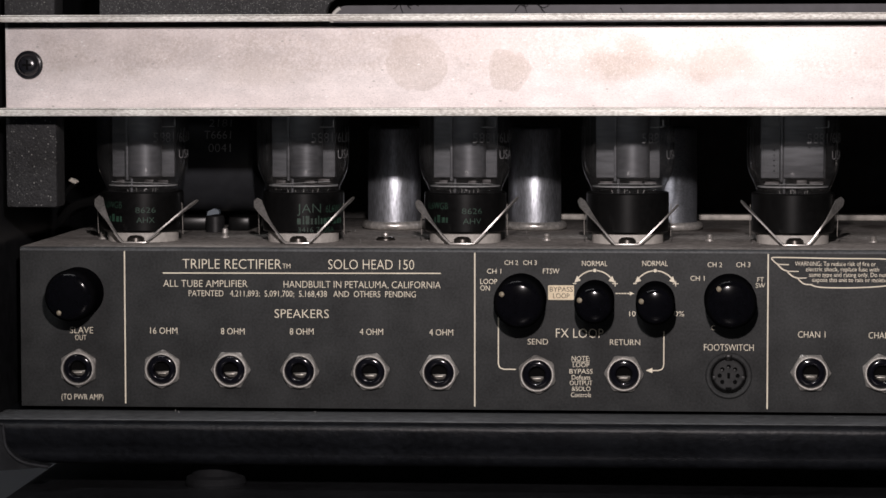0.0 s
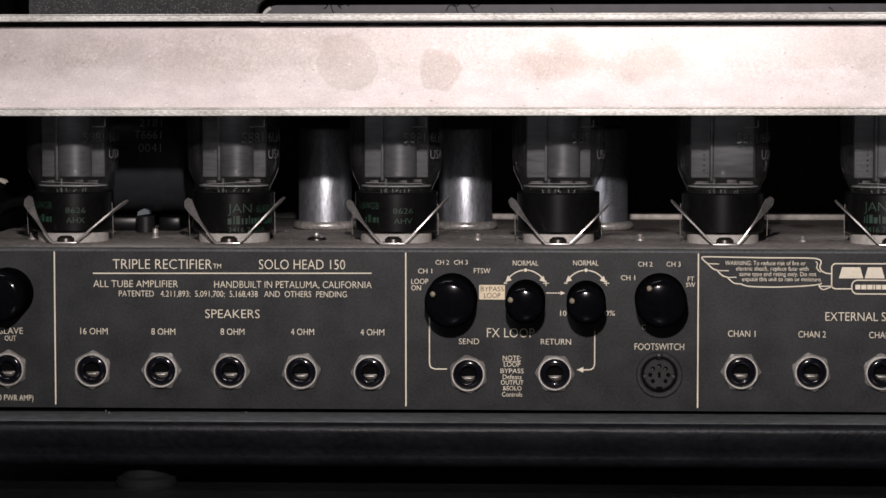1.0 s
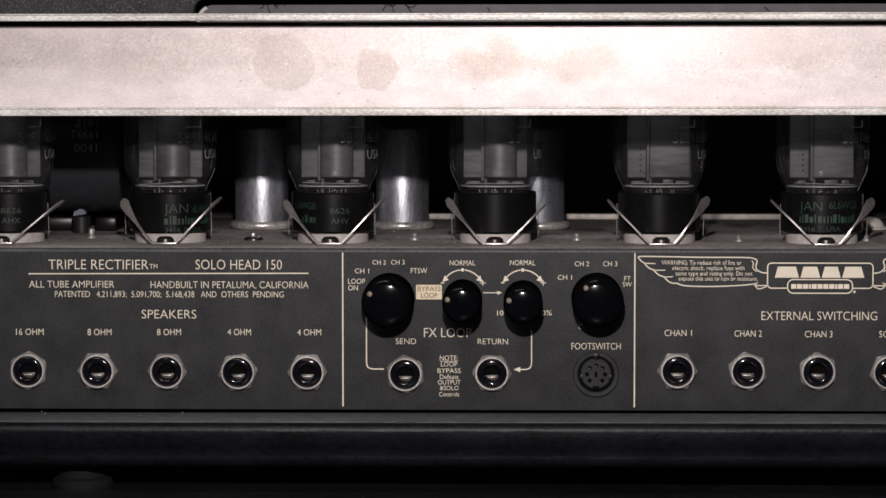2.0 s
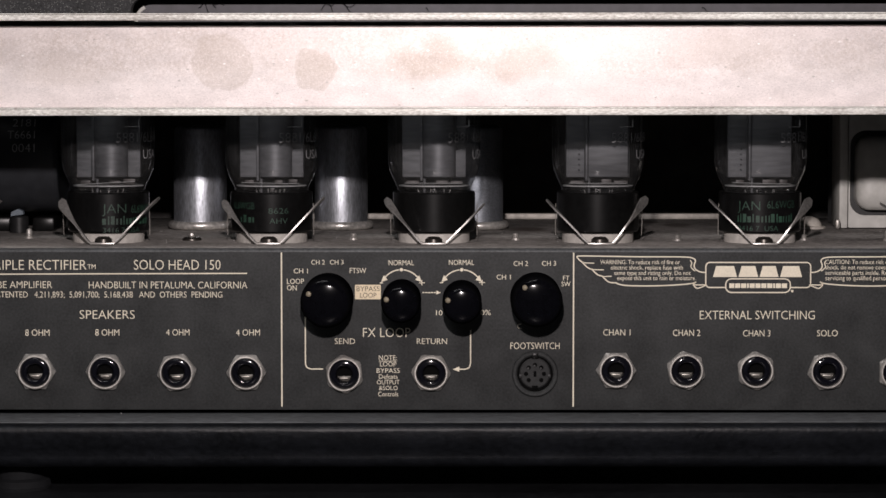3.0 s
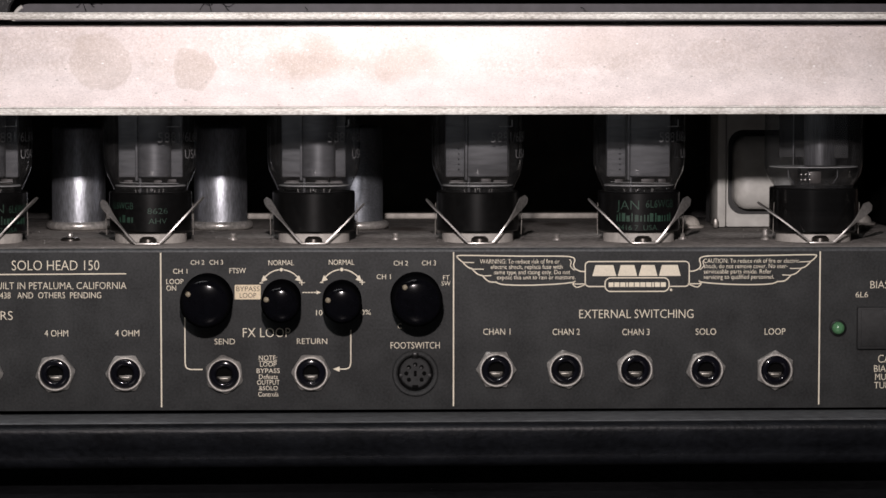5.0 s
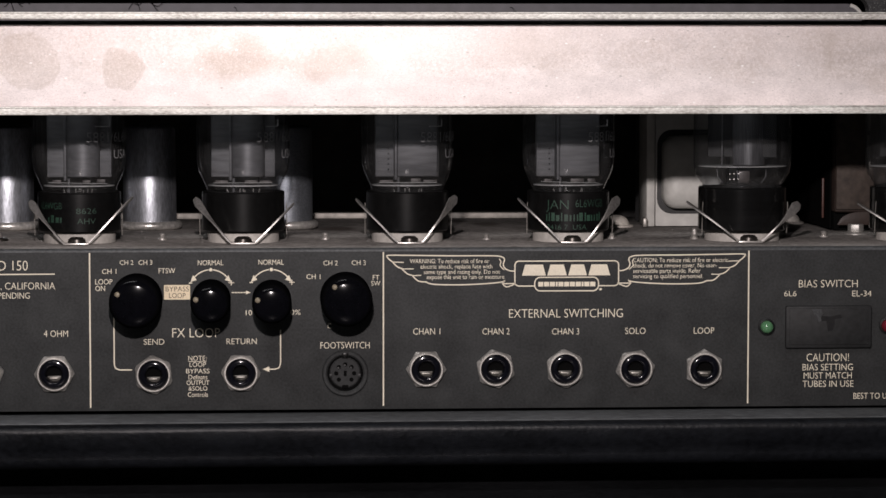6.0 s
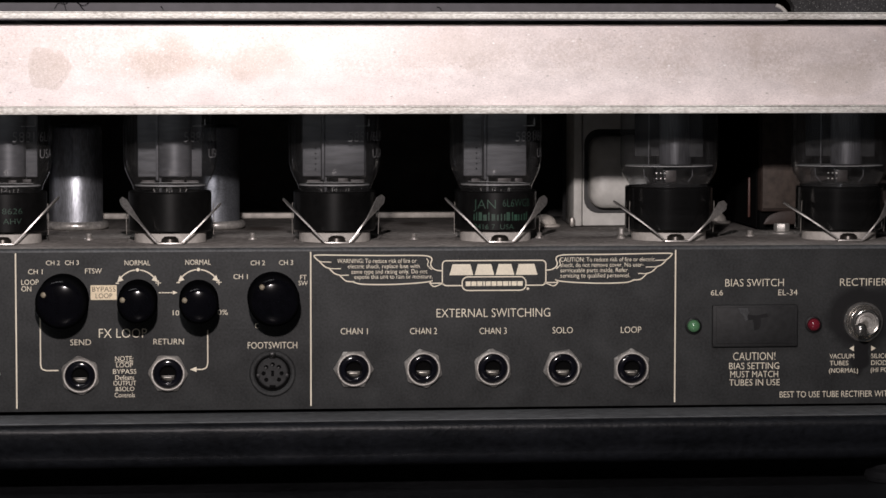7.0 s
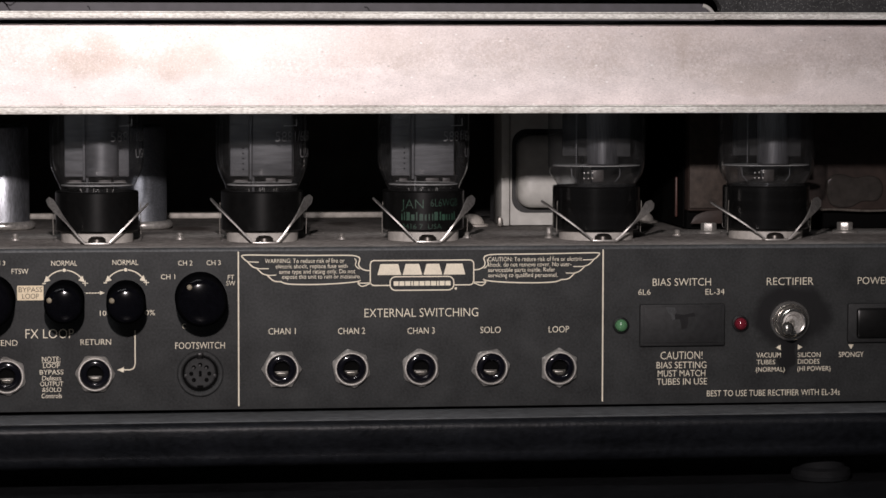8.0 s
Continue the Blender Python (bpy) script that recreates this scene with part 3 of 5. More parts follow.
def board(x0, x1, steps):
    """The bottom board: its round-edged section drawn along x with slight waves in the vinyl."""
    sec = [(230, -139.95), (0, -139.95), (-28.2, -139.95)]
    sec += [(-28.2 - 3.0 * math.sin(radians(t)), -142.95 + 3.0 * math.cos(radians(t))) for t in (15, 30, 45, 60, 72, 82, 92, 104)]
    sec += [(-30.3, -146.2), (-28.4, -149.6), (-26.0, -152.4)] + [(-20.6 - 5.4 * math.cos(radians(t)), -152.5 - 5.4 * math.sin(radians(t))) for t in (10, 35, 60, 90)] + [(230, -157.9)]
    b = bmesh.new()
    wave = random.Random(5)
    rings = []
    for k in range(steps + 1):
        x = x0 + (x1 - x0) * k / steps
        d = [0.0 if (y > -20 or k in (0, steps)) else wave.uniform(-0.10, 0.10) for y, z in sec]
        rings.append([b.verts.new((x, y + q, z + q)) for (y, z), q in zip(sec, d)])
    for p, q in zip(rings, rings[1:]):
        for k in range(len(sec)):
            m = (k + 1) % len(sec)
            b.faces.new((p[k], p[m], q[m], q[k]))
    b.faces.new(rings[0])
    b.faces.new(rings[-1])
    return b


part("bottom_board", board(LEFT - 14, RIGHT + 14, 150), WRINKLED, shell, "black vinyl bottom board with a creased round edge", smooth=60)
part("dust_strip", box(LEFT + 1, RIGHT - 1, -27.6, -0.9, -140.0, -139.55, bevel=0.25), DUSTVINYL, shell, "grey dust along the bottom board")
for x0, x1 in ((LEFT - 18, LEFT), (RIGHT, RIGHT + 18)):
    part("side_board", box(x0, x1, -29, 232, -152, 96, bevel=4, seg=3), VINYL, shell)
part("top_board", box(LEFT - 18, RIGHT + 18, -29, 232, 96.5, 114, bevel=4, seg=3), VINYL, shell)
part("front_board", box(LEFT + 0.5, RIGHT - 0.5, 218, 230, -138.5, 96), PLY, shell)
for x0, x1 in ((LEFT + 6, LEFT + 26), (RIGHT - 26, RIGHT - 6)):
    part("cleat", box(x0, x1, -16, -0.8, -58.3, 95, bevel=0.9), LEATHER, shell, "upright cleat in speckled black covering")


def arch(x0, x1, z0, z1, r, seg=7):
    """An outline open below, with round upper corners, from the lower left over the top to the lower right."""
    a = [(x0 + r - r * math.cos(radians(90 * k / seg)), z1 - r + r * math.sin(radians(90 * k / seg))) for k in range(seg + 1)]
    c = [(x1 - r + r * math.sin(radians(90 * k / seg)), z1 - r + r * math.cos(radians(90 * k / seg))) for k in range(seg + 1)]
    return [(x0, z0)] + a + c + [(x1, z0)]


hole = arch(-126.4, 237.4, 14.2, 22.6, 5.2)
part("upper_back_board", plate([(LEFT + 40, 14.2)] + hole + [(RIGHT - 40, 14.2), (RIGHT - 40, 95), (LEFT + 40, 95)], 2, 9), TOLEX, shell, "speckled black upper back board with a long opening")
sheet = arch(-125.3, 236.5, 13.4, 20.1, 6.2)
part("tray_front", plate(sheet, 10.5, 12), LEDGE, shell, "plain grey sheet seen through the opening")
# pale rods stand for the light caught on the round corners
for rim in (sheet[1:7], sheet[10:16]):
    part("tray_rim", rod([(x, 10.2, z - 0.4) for x, z in rim], 0.75, 8), GREYPAINT, shell, "pale rim painting the lit edge of the sheet's round corner")
# rounded guard on the lower corner
guard = bend([(-272, -140.7), (-250.6, -140.9), (-248.6, -143.3), (-247.4, -150.3), (-241.5, -155.7), (-231, -157.7)], 4)
part("corner_guard", plate(guard + [(-270, -161)], -32.6, -24), VINYL, shell, "black plastic guard on the lower corner")
part("guard_rim", rod([(x, -32.8, z) for x, z in guard[4:]], 0.7), GUARDRIM, shell, "raised rim of the corner guard")
for x in (-170.5, 278):
    foot = lathe([(0, -168.9), (11.6, -168.9), (12.0, -167.2), (11.4, -164.9), (9.6, -163.9), (8.8, -157), (0, -156.6)], (x, -4, 0), seg=32)
    part("foot", foot, FOOTRUBBER, shell, "round grey rubber foot")

# ---- the aluminium channel across the back ----
bar = thing("metal_guard_bar", (55, -24, -22), "bare aluminium channel bar screwed across the open back", "guard bar")
BL, BR = -249.2, 361
part("web", box(BL, BR, -18.5, -16.6, -21, 11.5, bevel=0.15), ALU, bar, "stained brushed aluminium face")
for z0, z1 in ((13.4, 16.1), (-22.4, -19.3)):
    arm = part("flange", box(BL, BR, -33.4, -17.0, z0 + 0.1, z1 - 0.1, bevel=0.2), ALU, bar, "bare aluminium flange")
    part("sawn_edge", box(BL, BR, -34, -33.2, z0, z1, bevel=0.3), SAWN, arm, "dull pitted sawn edge of the flange")
    part("edge_line", box(BL, BR, -34.03, -33.9, z1 - 0.62, z1 - 0.42), RIVET, arm, "dark scored line along the edge")
# the channel and the shell stand a hair askew of the chassis
bar.rotation_euler.y = TILT
bar.location.z += 0.00038


def screw(parent, x, z, y, r=5.6, mat=SCREWBLACK):
    head = lathe([(0, 3.0), (r * 0.2, 2.97), (r * 0.4, 2.8), (r * 0.58, 2.4), (r * 0.7, 1.8), (r * 0.76, 1.1), (r * 0.8, 0.95), (r * 0.9, 0.9), (r * 0.97, 0.65), (r, 0.25), (r, 0)], (x, y, z), "F", 36)
    ob = part("screw", head, mat, parent, "black flanged pan-head screw", smooth=50)
    cross = box(x - 1.9, x + 1.9, y - 3.1, y - 2.4, z - 0.35, z + 0.35)
    box(x - 0.35, x + 0.35, y - 3.12, y - 2.4, z - 1.9, z + 1.9, bm=cross)
    part("cross_slot", cross, HOLE, ob)


for x in (-240.2, 351):
    screw(bar, x, -2.9, -18.5)

# ---- the chassis ----
CX0, CX1, CT, CB = -248.8, 359.0, -74.8, -138.7
chassis = thing("amplifier_chassis", (55, 100, CB), "charcoal steel amplifier chassis with sockets, knobs and cream lettering", "amplifier chassis")
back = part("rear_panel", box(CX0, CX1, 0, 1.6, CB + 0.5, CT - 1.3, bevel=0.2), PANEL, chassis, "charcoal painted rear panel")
part("bent_edge", rod([(CX0 + 0.1, 1.35, CT - 1.35), (CX1 - 0.1, 1.35, CT - 1.35)], 1.36, 24), BENTEDGE, chassis, "rounded bend between the panel and the top", smooth=60)
part("top_plate", box(CX0, CX1, 1.5, 205, CT - 1.5, CT, bevel=0.1), TOP, chassis, "dusty top plate")
part("side_plate", box(CX0, CX0 + 1.5, 2, 205, CB, CT - 1.6), PANEL, chassis)
part("side_plate", box(CX1 - 1.5, CX1, 2, 205, CB, CT - 1.6), PANEL, chassis)
part("rear_lip", box(-126, 142, 196, 199, CT, CT + 2.6, bevel=0.5), PALE, chassis, "pale metal lip along the far edge")
for x in (-206.9, -68.3, 45.8, 189.9):
    part("divider", stroke([(x, -76.4), (x, -136.9)], 0.52), INK, back, smooth=0)


def say(text, x, z, w, h, mat=INK, y=-0.12):
    part("lettering", printed(text, x, z, w, h, lambda a, c: (a, y, c)), mat, back, "the printed words " + text.lower() if len(text) > 3 else "", smooth=0)


def line(points, width=0.42, name="printed_line"):
    part(name, stroke(points, width), INK, back, smooth=0)


def mark(points, name="printed_mark"):
    b = bmesh.new()
    b.faces.new([b.verts.new((x, -0.13, z)) for x, z in points])
    part(name, b, INK, back, smooth=0)


# speaker section
say("TRIPLE RECTIFIER", -183.79, -83.18, 39.27, 3.79)
say("TM", -144.07, -82.85, 3.13, 1.78)
say("SOLO HEAD 150", -125.97, -83.13, 33.85, 3.78)
say("ALL TUBE AMPLIFIER", -191.50, -90.38, 33.50, 2.68)
say("HANDBUILT IN PETALUMA, CALIFORNIA", -143.66, -90.49, 61.97, 2.67)
say("PATENTED   4,211,893;  5,091,700;  5,168,438   AND  OTHERS  PENDING", -181.40, -94.07, 89.93, 2.34)
say("SPEAKERS", -147.30, -102.44, 21.49, 3.35)
say("16 OHM", -196.84, -109.06, 10.83, 2.47)
say("8 OHM", -168.67, -109.10, 9.44, 2.46)
say("8 OHM", -141.28, -109.03, 9.40, 2.46)
say("4 OHM", -113.55, -108.96, 9.15, 2.45)
say("4 OHM", -86.15, -109.00, 9.33, 2.45)
say("SLAVE", -228.97, -109.06, 9.29, 2.47)
say("OUT", -226.96, -111.76, 4.53, 2.02)
say("(TO PWR AMP)", -232.64, -135.52, 16.80, 2.26)
line([(-191.7, -84.95), (-81.7, -84.55)], 0.45)
# effects loop section
say("CH 1", -63.51, -84.55, 5.53, 1.88)
say("CH 2", -56.65, -81.08, 5.30, 1.77)
say("CH 3", -49.36, -81.05, 5.30, 1.77)
say("FTSW", -41.63, -84.44, 6.40, 1.99)
say("LOOP", -66.16, -88.66, 6.64, 2.00)
say("ON", -66.16, -91.22, 3.77, 2.00)
say("NORMAL", -26.42, -81.37, 9.90, 1.99)
say("NORMAL", -2.90, -81.25, 9.87, 1.99)
say("+", -14.63, -89.28, 2.31, 2.10)
say("-", -29.93, -88.48, 1.32, 0.44)
say("+", 8.98, -89.16, 2.19, 2.10)
say("-", -6.38, -88.36, 1.32, 0.44)
say("10", -7.88, -100.97, 2.42, 1.99)
say("0%", 9.48, -100.85, 3.95, 1.99)
say("FX LOOP", -36.50, -109.52, 18.53, 3.55)
say("SEND", -47.55, -112.29, 7.96, 2.22)
say("RETURN", -15.43, -112.28, 11.78, 2.22)
say("NOTE:", -30.30, -118.62, 7.06, 1.89)
say("LOOP", -29.85, -121.06, 6.40, 1.78)
say("BYPASS", -31.17, -123.61, 9.05, 1.78)
say("Defeats", -30.28, -125.95, 7.29, 1.78)
say("OUTPUT", -31.05, -128.17, 8.83, 1.78)
say("&SOLO", -30.27, -130.39, 7.29, 1.67)
say("Controls", -30.59, -132.84, 7.84, 1.78)
say("CH 1", 15.76, -86.90, 5.47, 1.87)
say("CH 2", 22.41, -81.58, 5.57, 1.87)
say("CH 3", 33.44, -81.53, 5.46, 1.87)
say("FT", 41.67, -87.22, 2.51, 1.76)
say("SW", 41.05, -89.53, 3.58, 1.76)
say("C", 23.97, -106.29, 1.42, 1.99)
say("FOOTSWITCH", 21.17, -114.21, 19.26, 2.54)
line([(-30.3, -118.98), (-23.3, -118.98)], 0.2)
plaque = plate(rounded(-39.6, -29.5, -94.7, -89.0, 0.3, 2), -0.09, 0.2)
part("plaque", plaque, PLAQUE, back, "cream printed plaque", smooth=0)
say("BYPASS", -38.97, -91.50, 9.04, 1.88, DARK_INK, -0.2)
say("LOOP", -37.64, -94.05, 6.40, 1.88, DARK_INK, -0.2)
for cx in (-21.45, 2.1):
    arc = [(cx + 8.3 * math.sin(radians(t)), -91.4 + 8.3 * math.cos(radians(t))) for t in range(-54, 55, 6)]
    line(arc[:9], 0.45)
    line(arc[10:], 0.45)
    mark([(cx + 0.7 * math.cos(k * math.pi / 5), -83.1 + 0.7 * math.sin(k * math.pi / 5)) for k in range(10)])
    mark([(cx - 7.9, -87.9), (cx - 6.9, -85.2), (cx - 5.4, -87.1)])
    mark([(cx + 7.9, -87.9), (cx + 5.4, -87.1), (cx + 6.9, -85.2)])
for k in range(5):
    line([(-13.3 + k * 1.12, -92.05), (-12.4 + k * 1.12, -92.05)], 0.4)
mark([(-6.0, -92.05), (-7.8, -91.3), (-7.8, -92.8)])
line([(-59.05, -101.6)] + bend([(-59.05, -119.6), (-58.5, -121.4), (-56.8, -122.1)], 5) + [(-52.2, -122.1)], 0.45)
line([(5.6, -106.8)] + bend([(5.6, -119.6), (5.0, -121.5), (3.4, -122.15)], 5) + [(0.5, -122.15)], 0.45)
mark([(-1.4, -122.15), (1.2, -121.1), (1.2, -123.2)])
# switching section
say("CHAN 1", 57.47, -108.88, 10.61, 2.44)
say("CHAN 2", 84.70, -109.04, 10.67, 2.45)
say("CHAN 3", 112.09, -109.20, 10.73, 2.46)
say("SOLO", 140.99, -109.14, 8.10, 2.46)
say("LOOP", 168.25, -109.18, 8.14, 2.47)
say("EXTERNAL SWITCHING", 95.15, -102.50, 44.92, 3.35)
say("BIAS SWITCH", 209.89, -91.06, 23.52, 2.93)
say("6L6", 204.11, -94.54, 4.89, 2.14)
say("EL-34", 231.26, -94.67, 7.67, 2.26)
say("CAUTION!", 213.29, -120.40, 16.93, 3.05)
say("BIAS SETTING", 211.72, -124.02, 20.13, 2.58)
say("MUST MATCH", 212.20, -127.30, 19.22, 2.49)
say("TUBES IN USE", 211.77, -130.58, 20.37, 2.49)
say("BEST TO USE TUBE RECTIFIER WITH EL-34s", 232.18, -135.47, 54.23, 2.39)
say("RECTIFIER", 256.11, -91.07, 19.01, 2.94)
say("POWER", 293.28, -91.00, 13.46, 2.84)
say("VACUUM", 252.17, -120.11, 9.93, 1.93)
say("TUBES", 252.29, -122.82, 7.49, 1.82)
say("(NORMAL)", 252.02, -125.79, 11.74, 1.82)
say("SILICON", 269.05, -120.06, 9.30, 1.82)
say("DIODES", 269.08, -122.79, 8.83, 1.82)
say("(HI POWER)", 268.93, -125.65, 13.56, 1.82)
say("SPONGY", 285.85, -120.25, 10.21, 2.05)
say("WARNING: To reduce risk of fire or", 56.15, -80.90, 31.12, 1.66)
say("electric shock, replace fuse with", 60.35, -83.01, 28.10, 1.66)
say("same type and rating only. Do not", 61.68, -85.12, 29.81, 1.66)
say("expose this unit to rain or moisture.", 62.80, -87.12, 30.77, 1.66)
say("CAUTION: To reduce risk of fire or electric", 144.02, -80.81, 37.55, 1.66)
say("shock, do not remove cover. No user-", 144.03, -82.92, 33.11, 1.67)
say("serviceable parts inside. Refer", 144.05, -85.02, 26.73, 1.67)
say("servicing to qualified personnel.", 144.07, -87.13, 27.62, 1.67)
mark([(260.1, -116.1), (262.0, -115.0), (262.0, -117.2)])
mark([(270.9, -116.1), (269.0, -117.2), (269.0, -115.0)])
mark([(290.8, -117.1), (289.7, -115.2), (291.9, -115.2)])


def emblem():
    """The winged emblem: outlines, a framed word in plain slabs, and a pill with a lower word in plain slabs."""
    mid = 117.8
    line(rounded(97.4, 138.3, -90.0, -80.2, 1.6) + [(138.3, -81.8)], 0.45, "emblem_frame")
    b = plate(rounded(105.2, 130.4, -91.95, -86.6, 2.2), -0.16, -0.1)
    part("emblem_pill", b, PANEL, back, smooth=0)
    part("emblem_frame", stroke(rounded(105.2, 130.4, -91.95, -86.6, 2.2), 0.45, y=-0.2, closed=True), INK, back, smooth=0)
    x = 100.2
    for w in (9.4, 7.7, 7.4, 8.6):
        part("emblem_slab", plate([(x, -85.9), (x + w, -85.9), (x + w - 1.2, -81.6), (x + 1.2, -81.6)], -0.16, -0.05), INK, back, smooth=0)
        x += w + 0.55
    x = 106.6
    for w in (2.3, 2.35, 2.4, 1.1, 2.3, 2.3, 2.35, 2.4, 1.1, 2.35, 2.4):
        part("emblem_slab", plate([(x, -90.2), (x + w - 0.35, -90.2), (x + w - 0.35, -88.4), (x, -88.4)], -0.24, -0.17), INK, back, smooth=0)
        x += w - 0.05
    mark([(131.2 + 0.55 * math.cos(k), -91.4 + 0.55 * math.sin(k)) for k in range(6)])
    for s in (1, -1):
        f = lambda pts: [(mid + s * (x - mid), z) for x, z in pts]
        top = bend([(47.0, -78.1), (48.2, -77.7), (56, -77.75), (72, -78.0), (88, -78.05), (92.2, -78.5), (93.3, -79.6), (92.8, -81.4), (93.4, -82.9), (95.2, -83.9), (97.2, -84.1)], 5)
        line(f(top), 0.45, "emblem_wing")
        line(f(bend([(91.2, -79.3), (91.9, -80.4), (91.6, -82.0), (93.2, -83.6)], 5)), 0.35, "emblem_wing")
        low = bend([(47.0, -78.1), (48.4, -79.6), (49.6, -80.3)], 4) + bend([(49.4, -80.4), (51.4, -82.3), (53.4, -83.0)], 4) + bend([(53.2, -83.2), (55.2, -85.0), (57.4, -85.7)], 4) + bend([(57.2, -85.8), (59.6, -87.9), (62.8, -88.2)], 4) + bend([(62.4, -88.3), (66, -89.2), (76, -89.4), (86, -89.0), (92, -88.4), (93.6, -87.8)], 4)
        line(f(low), 0.45, "emblem_wing")
        for a, c in (((49.4, -80.35), (53.8, -80.5)), ((53.2, -83.05), (57.6, -83.1)), ((57.2, -85.75), (60.6, -85.6))):
            line(f([a, c]), 0.35, "emblem_wing")
        line(f(bend([(93.4, -88.0), (92.6, -88.9), (95.6, -89.0), (97.6, -88.9)], 4)), 0.4, "emblem_wing")
        line(f(bend([(92.4, -88.9), (94.0, -90.3), (96.4, -89.6), (97.8, -88.9)], 4)), 0.4, "emblem_wing")


emblem()


def jack(x, z, turn):
    b = bmesh.new()
    n = 36
    hexa, cut = [], []
    for k in range(n):
        a = 2 * math.pi * k / n
        q = (a - radians(turn)) % (math.pi / 3) - math.pi / 6
        r = 6.85 / math.cos(q)
        hexa.append((r * math.cos(a), r * math.sin(a)))
    rows = [[(x + p, 0.05, z + q) for p, q in hexa], [(x + p, -1.5, z + q) for p, q in hexa]]
    for r, y in ((6.95, -1.9), (6.8, -2.1), (6.6, -2.1), (6.6, 0.05)):
        rows.append([(x + r * math.cos(2 * math.pi * k / n), y, z + r * math.sin(2 * math.pi * k / n)) for k in range(n)])
    rings = [[b.verts.new(p) for p in row] for row in rows]
    for p, q in zip(rings, rings[1:]):
        for k in range(n):
            b.faces.new((p[k], p[(k + 1) % n], q[(k + 1) % n], q[k]))
    lip = [(4.0 + (1.75 if w < 90 else 0.9) * math.cos(radians(w)), 2.1 + 0.9 * math.sin(radians(w))) for w in range(0, 181, 10)]
    socket = part("jack_socket", lathe([(5.75, 0.1)] + lip + [(3.08, 1.2), (3.05, 0.3)], (x, 0, z), "F", 48), BUSHING, chassis, "black plastic jack socket", smooth=60)
    part("hex_nut", b, DIMNUT, socket, "dull hexagon nut", smooth=24)
    part("collar_ring", lathe([(6.75, 2.0), (6.8, 2.6), (6.65, 3.0), (6.3, 3.3), (6.0, 3.3), (5.82, 3.0), (5.76, 2.4), (5.76, 0.1)], (x, 0, z), "F", 40), RING, socket, "satin nickel collar")
    # flat black disc in place of a deep bore's darkness
    part("bore", lathe([(3.15, 0.25), (0, 0.25)], (x, 0, z), "F", 24), HOLE, socket)
    cup = plate([(x - 2.7, z - 0.9), (x + 2.6, z - 0.8), (x + 2.35, z - 1.9), (x + 1.3, z - 2.85), (x - 0.4, z - 2.9), (x - 1.8, z - 2.2)], -0.9, -0.4, bevel=0.15)
    part("contact_spring", cup, CONTACT, socket, "grey contact in the bore")
    part("contact_edge", box(x - 1.7, x + 1.4, -1.3, -0.9, z - 1.72, z - 1.46, bevel=0.08), TIN, socket)


# each nut as it came to rest
for x, z, turn in ((-225.5, -122.9, 28), (-192.0, -123.0, 27), (-164.7, -123.1, 0), (-137.3, -123.2, -3), (-109.4, -123.4, 8), (-82.2, -123.4, 2), (-43.8, -124.0, 36), (-9.9, -123.5, -3), (62.5, -122.5, 0), (89.8, -122.5, 42), (117.2, -122.6, 35), (145.0, -122.8, 8), (172.4, -123.1, 30)):
    jack(x, z, turn)


def knob(x, z, r, length, dot, label):
    deep, dome = 6.5, 3.75 * r if r > 9 else 3.5 * r
    sag = lambda q: dome - math.sqrt(dome * dome - q * q)
    edge = [(r, length - deep), (r * 0.99, length - 4.6), (r * 0.965, length - 3.2), (r * 0.92, length - sag(r * 0.75) - 1.3), (r * 0.86, length - sag(r * 0.75) - 0.55)]
    prof = edge[-1:] + [(r * f, length - sag(r * f)) for f in (0.76, 0.65, 0.5, 0.35, 0.2, 0.08)] + [(0, length)]
    ob = part("control_knob", lathe(prof, (x, 0, z), "F", 48), KNOB, chassis, label, smooth=60)
    part("skirt", lathe([(0, 0.3), (r, 0.3)] + edge, (x, 0, z), "F", 48), SKIRT, ob, "matt black skirt", smooth=60)
    a, q = radians(dot), 0.72
    px, pz = x + q * r * math.cos(a), z + q * r * math.sin(a)
    d = bmesh.new()
    bmesh.ops.create_uvsphere(d, u_segments=14, v_segments=8, radius=1.25)
    d.transform(Matrix.Translation((px, -length + sag(q * r) + 0.75, pz)))
    part("pointer_dot", d, DOT, ob, "cream pointer dot")


knob(-225.3, -92.8, 10.1, 21, 240, "large black domed knob with a cream dot")
knob(-50.1, -94.3, 10.0, 22.5, 152, "large black domed knob with a cream dot")
knob(-21.3, -94.3, 7.6, 27, 162, "small black domed knob with a cream dot")
knob(2.2, -94.6, 7.6, 27, 162, "small black domed knob with a cream dot")
knob(31.0, -94.0, 10.0, 22.5, 130, "large black domed knob with a cream dot")


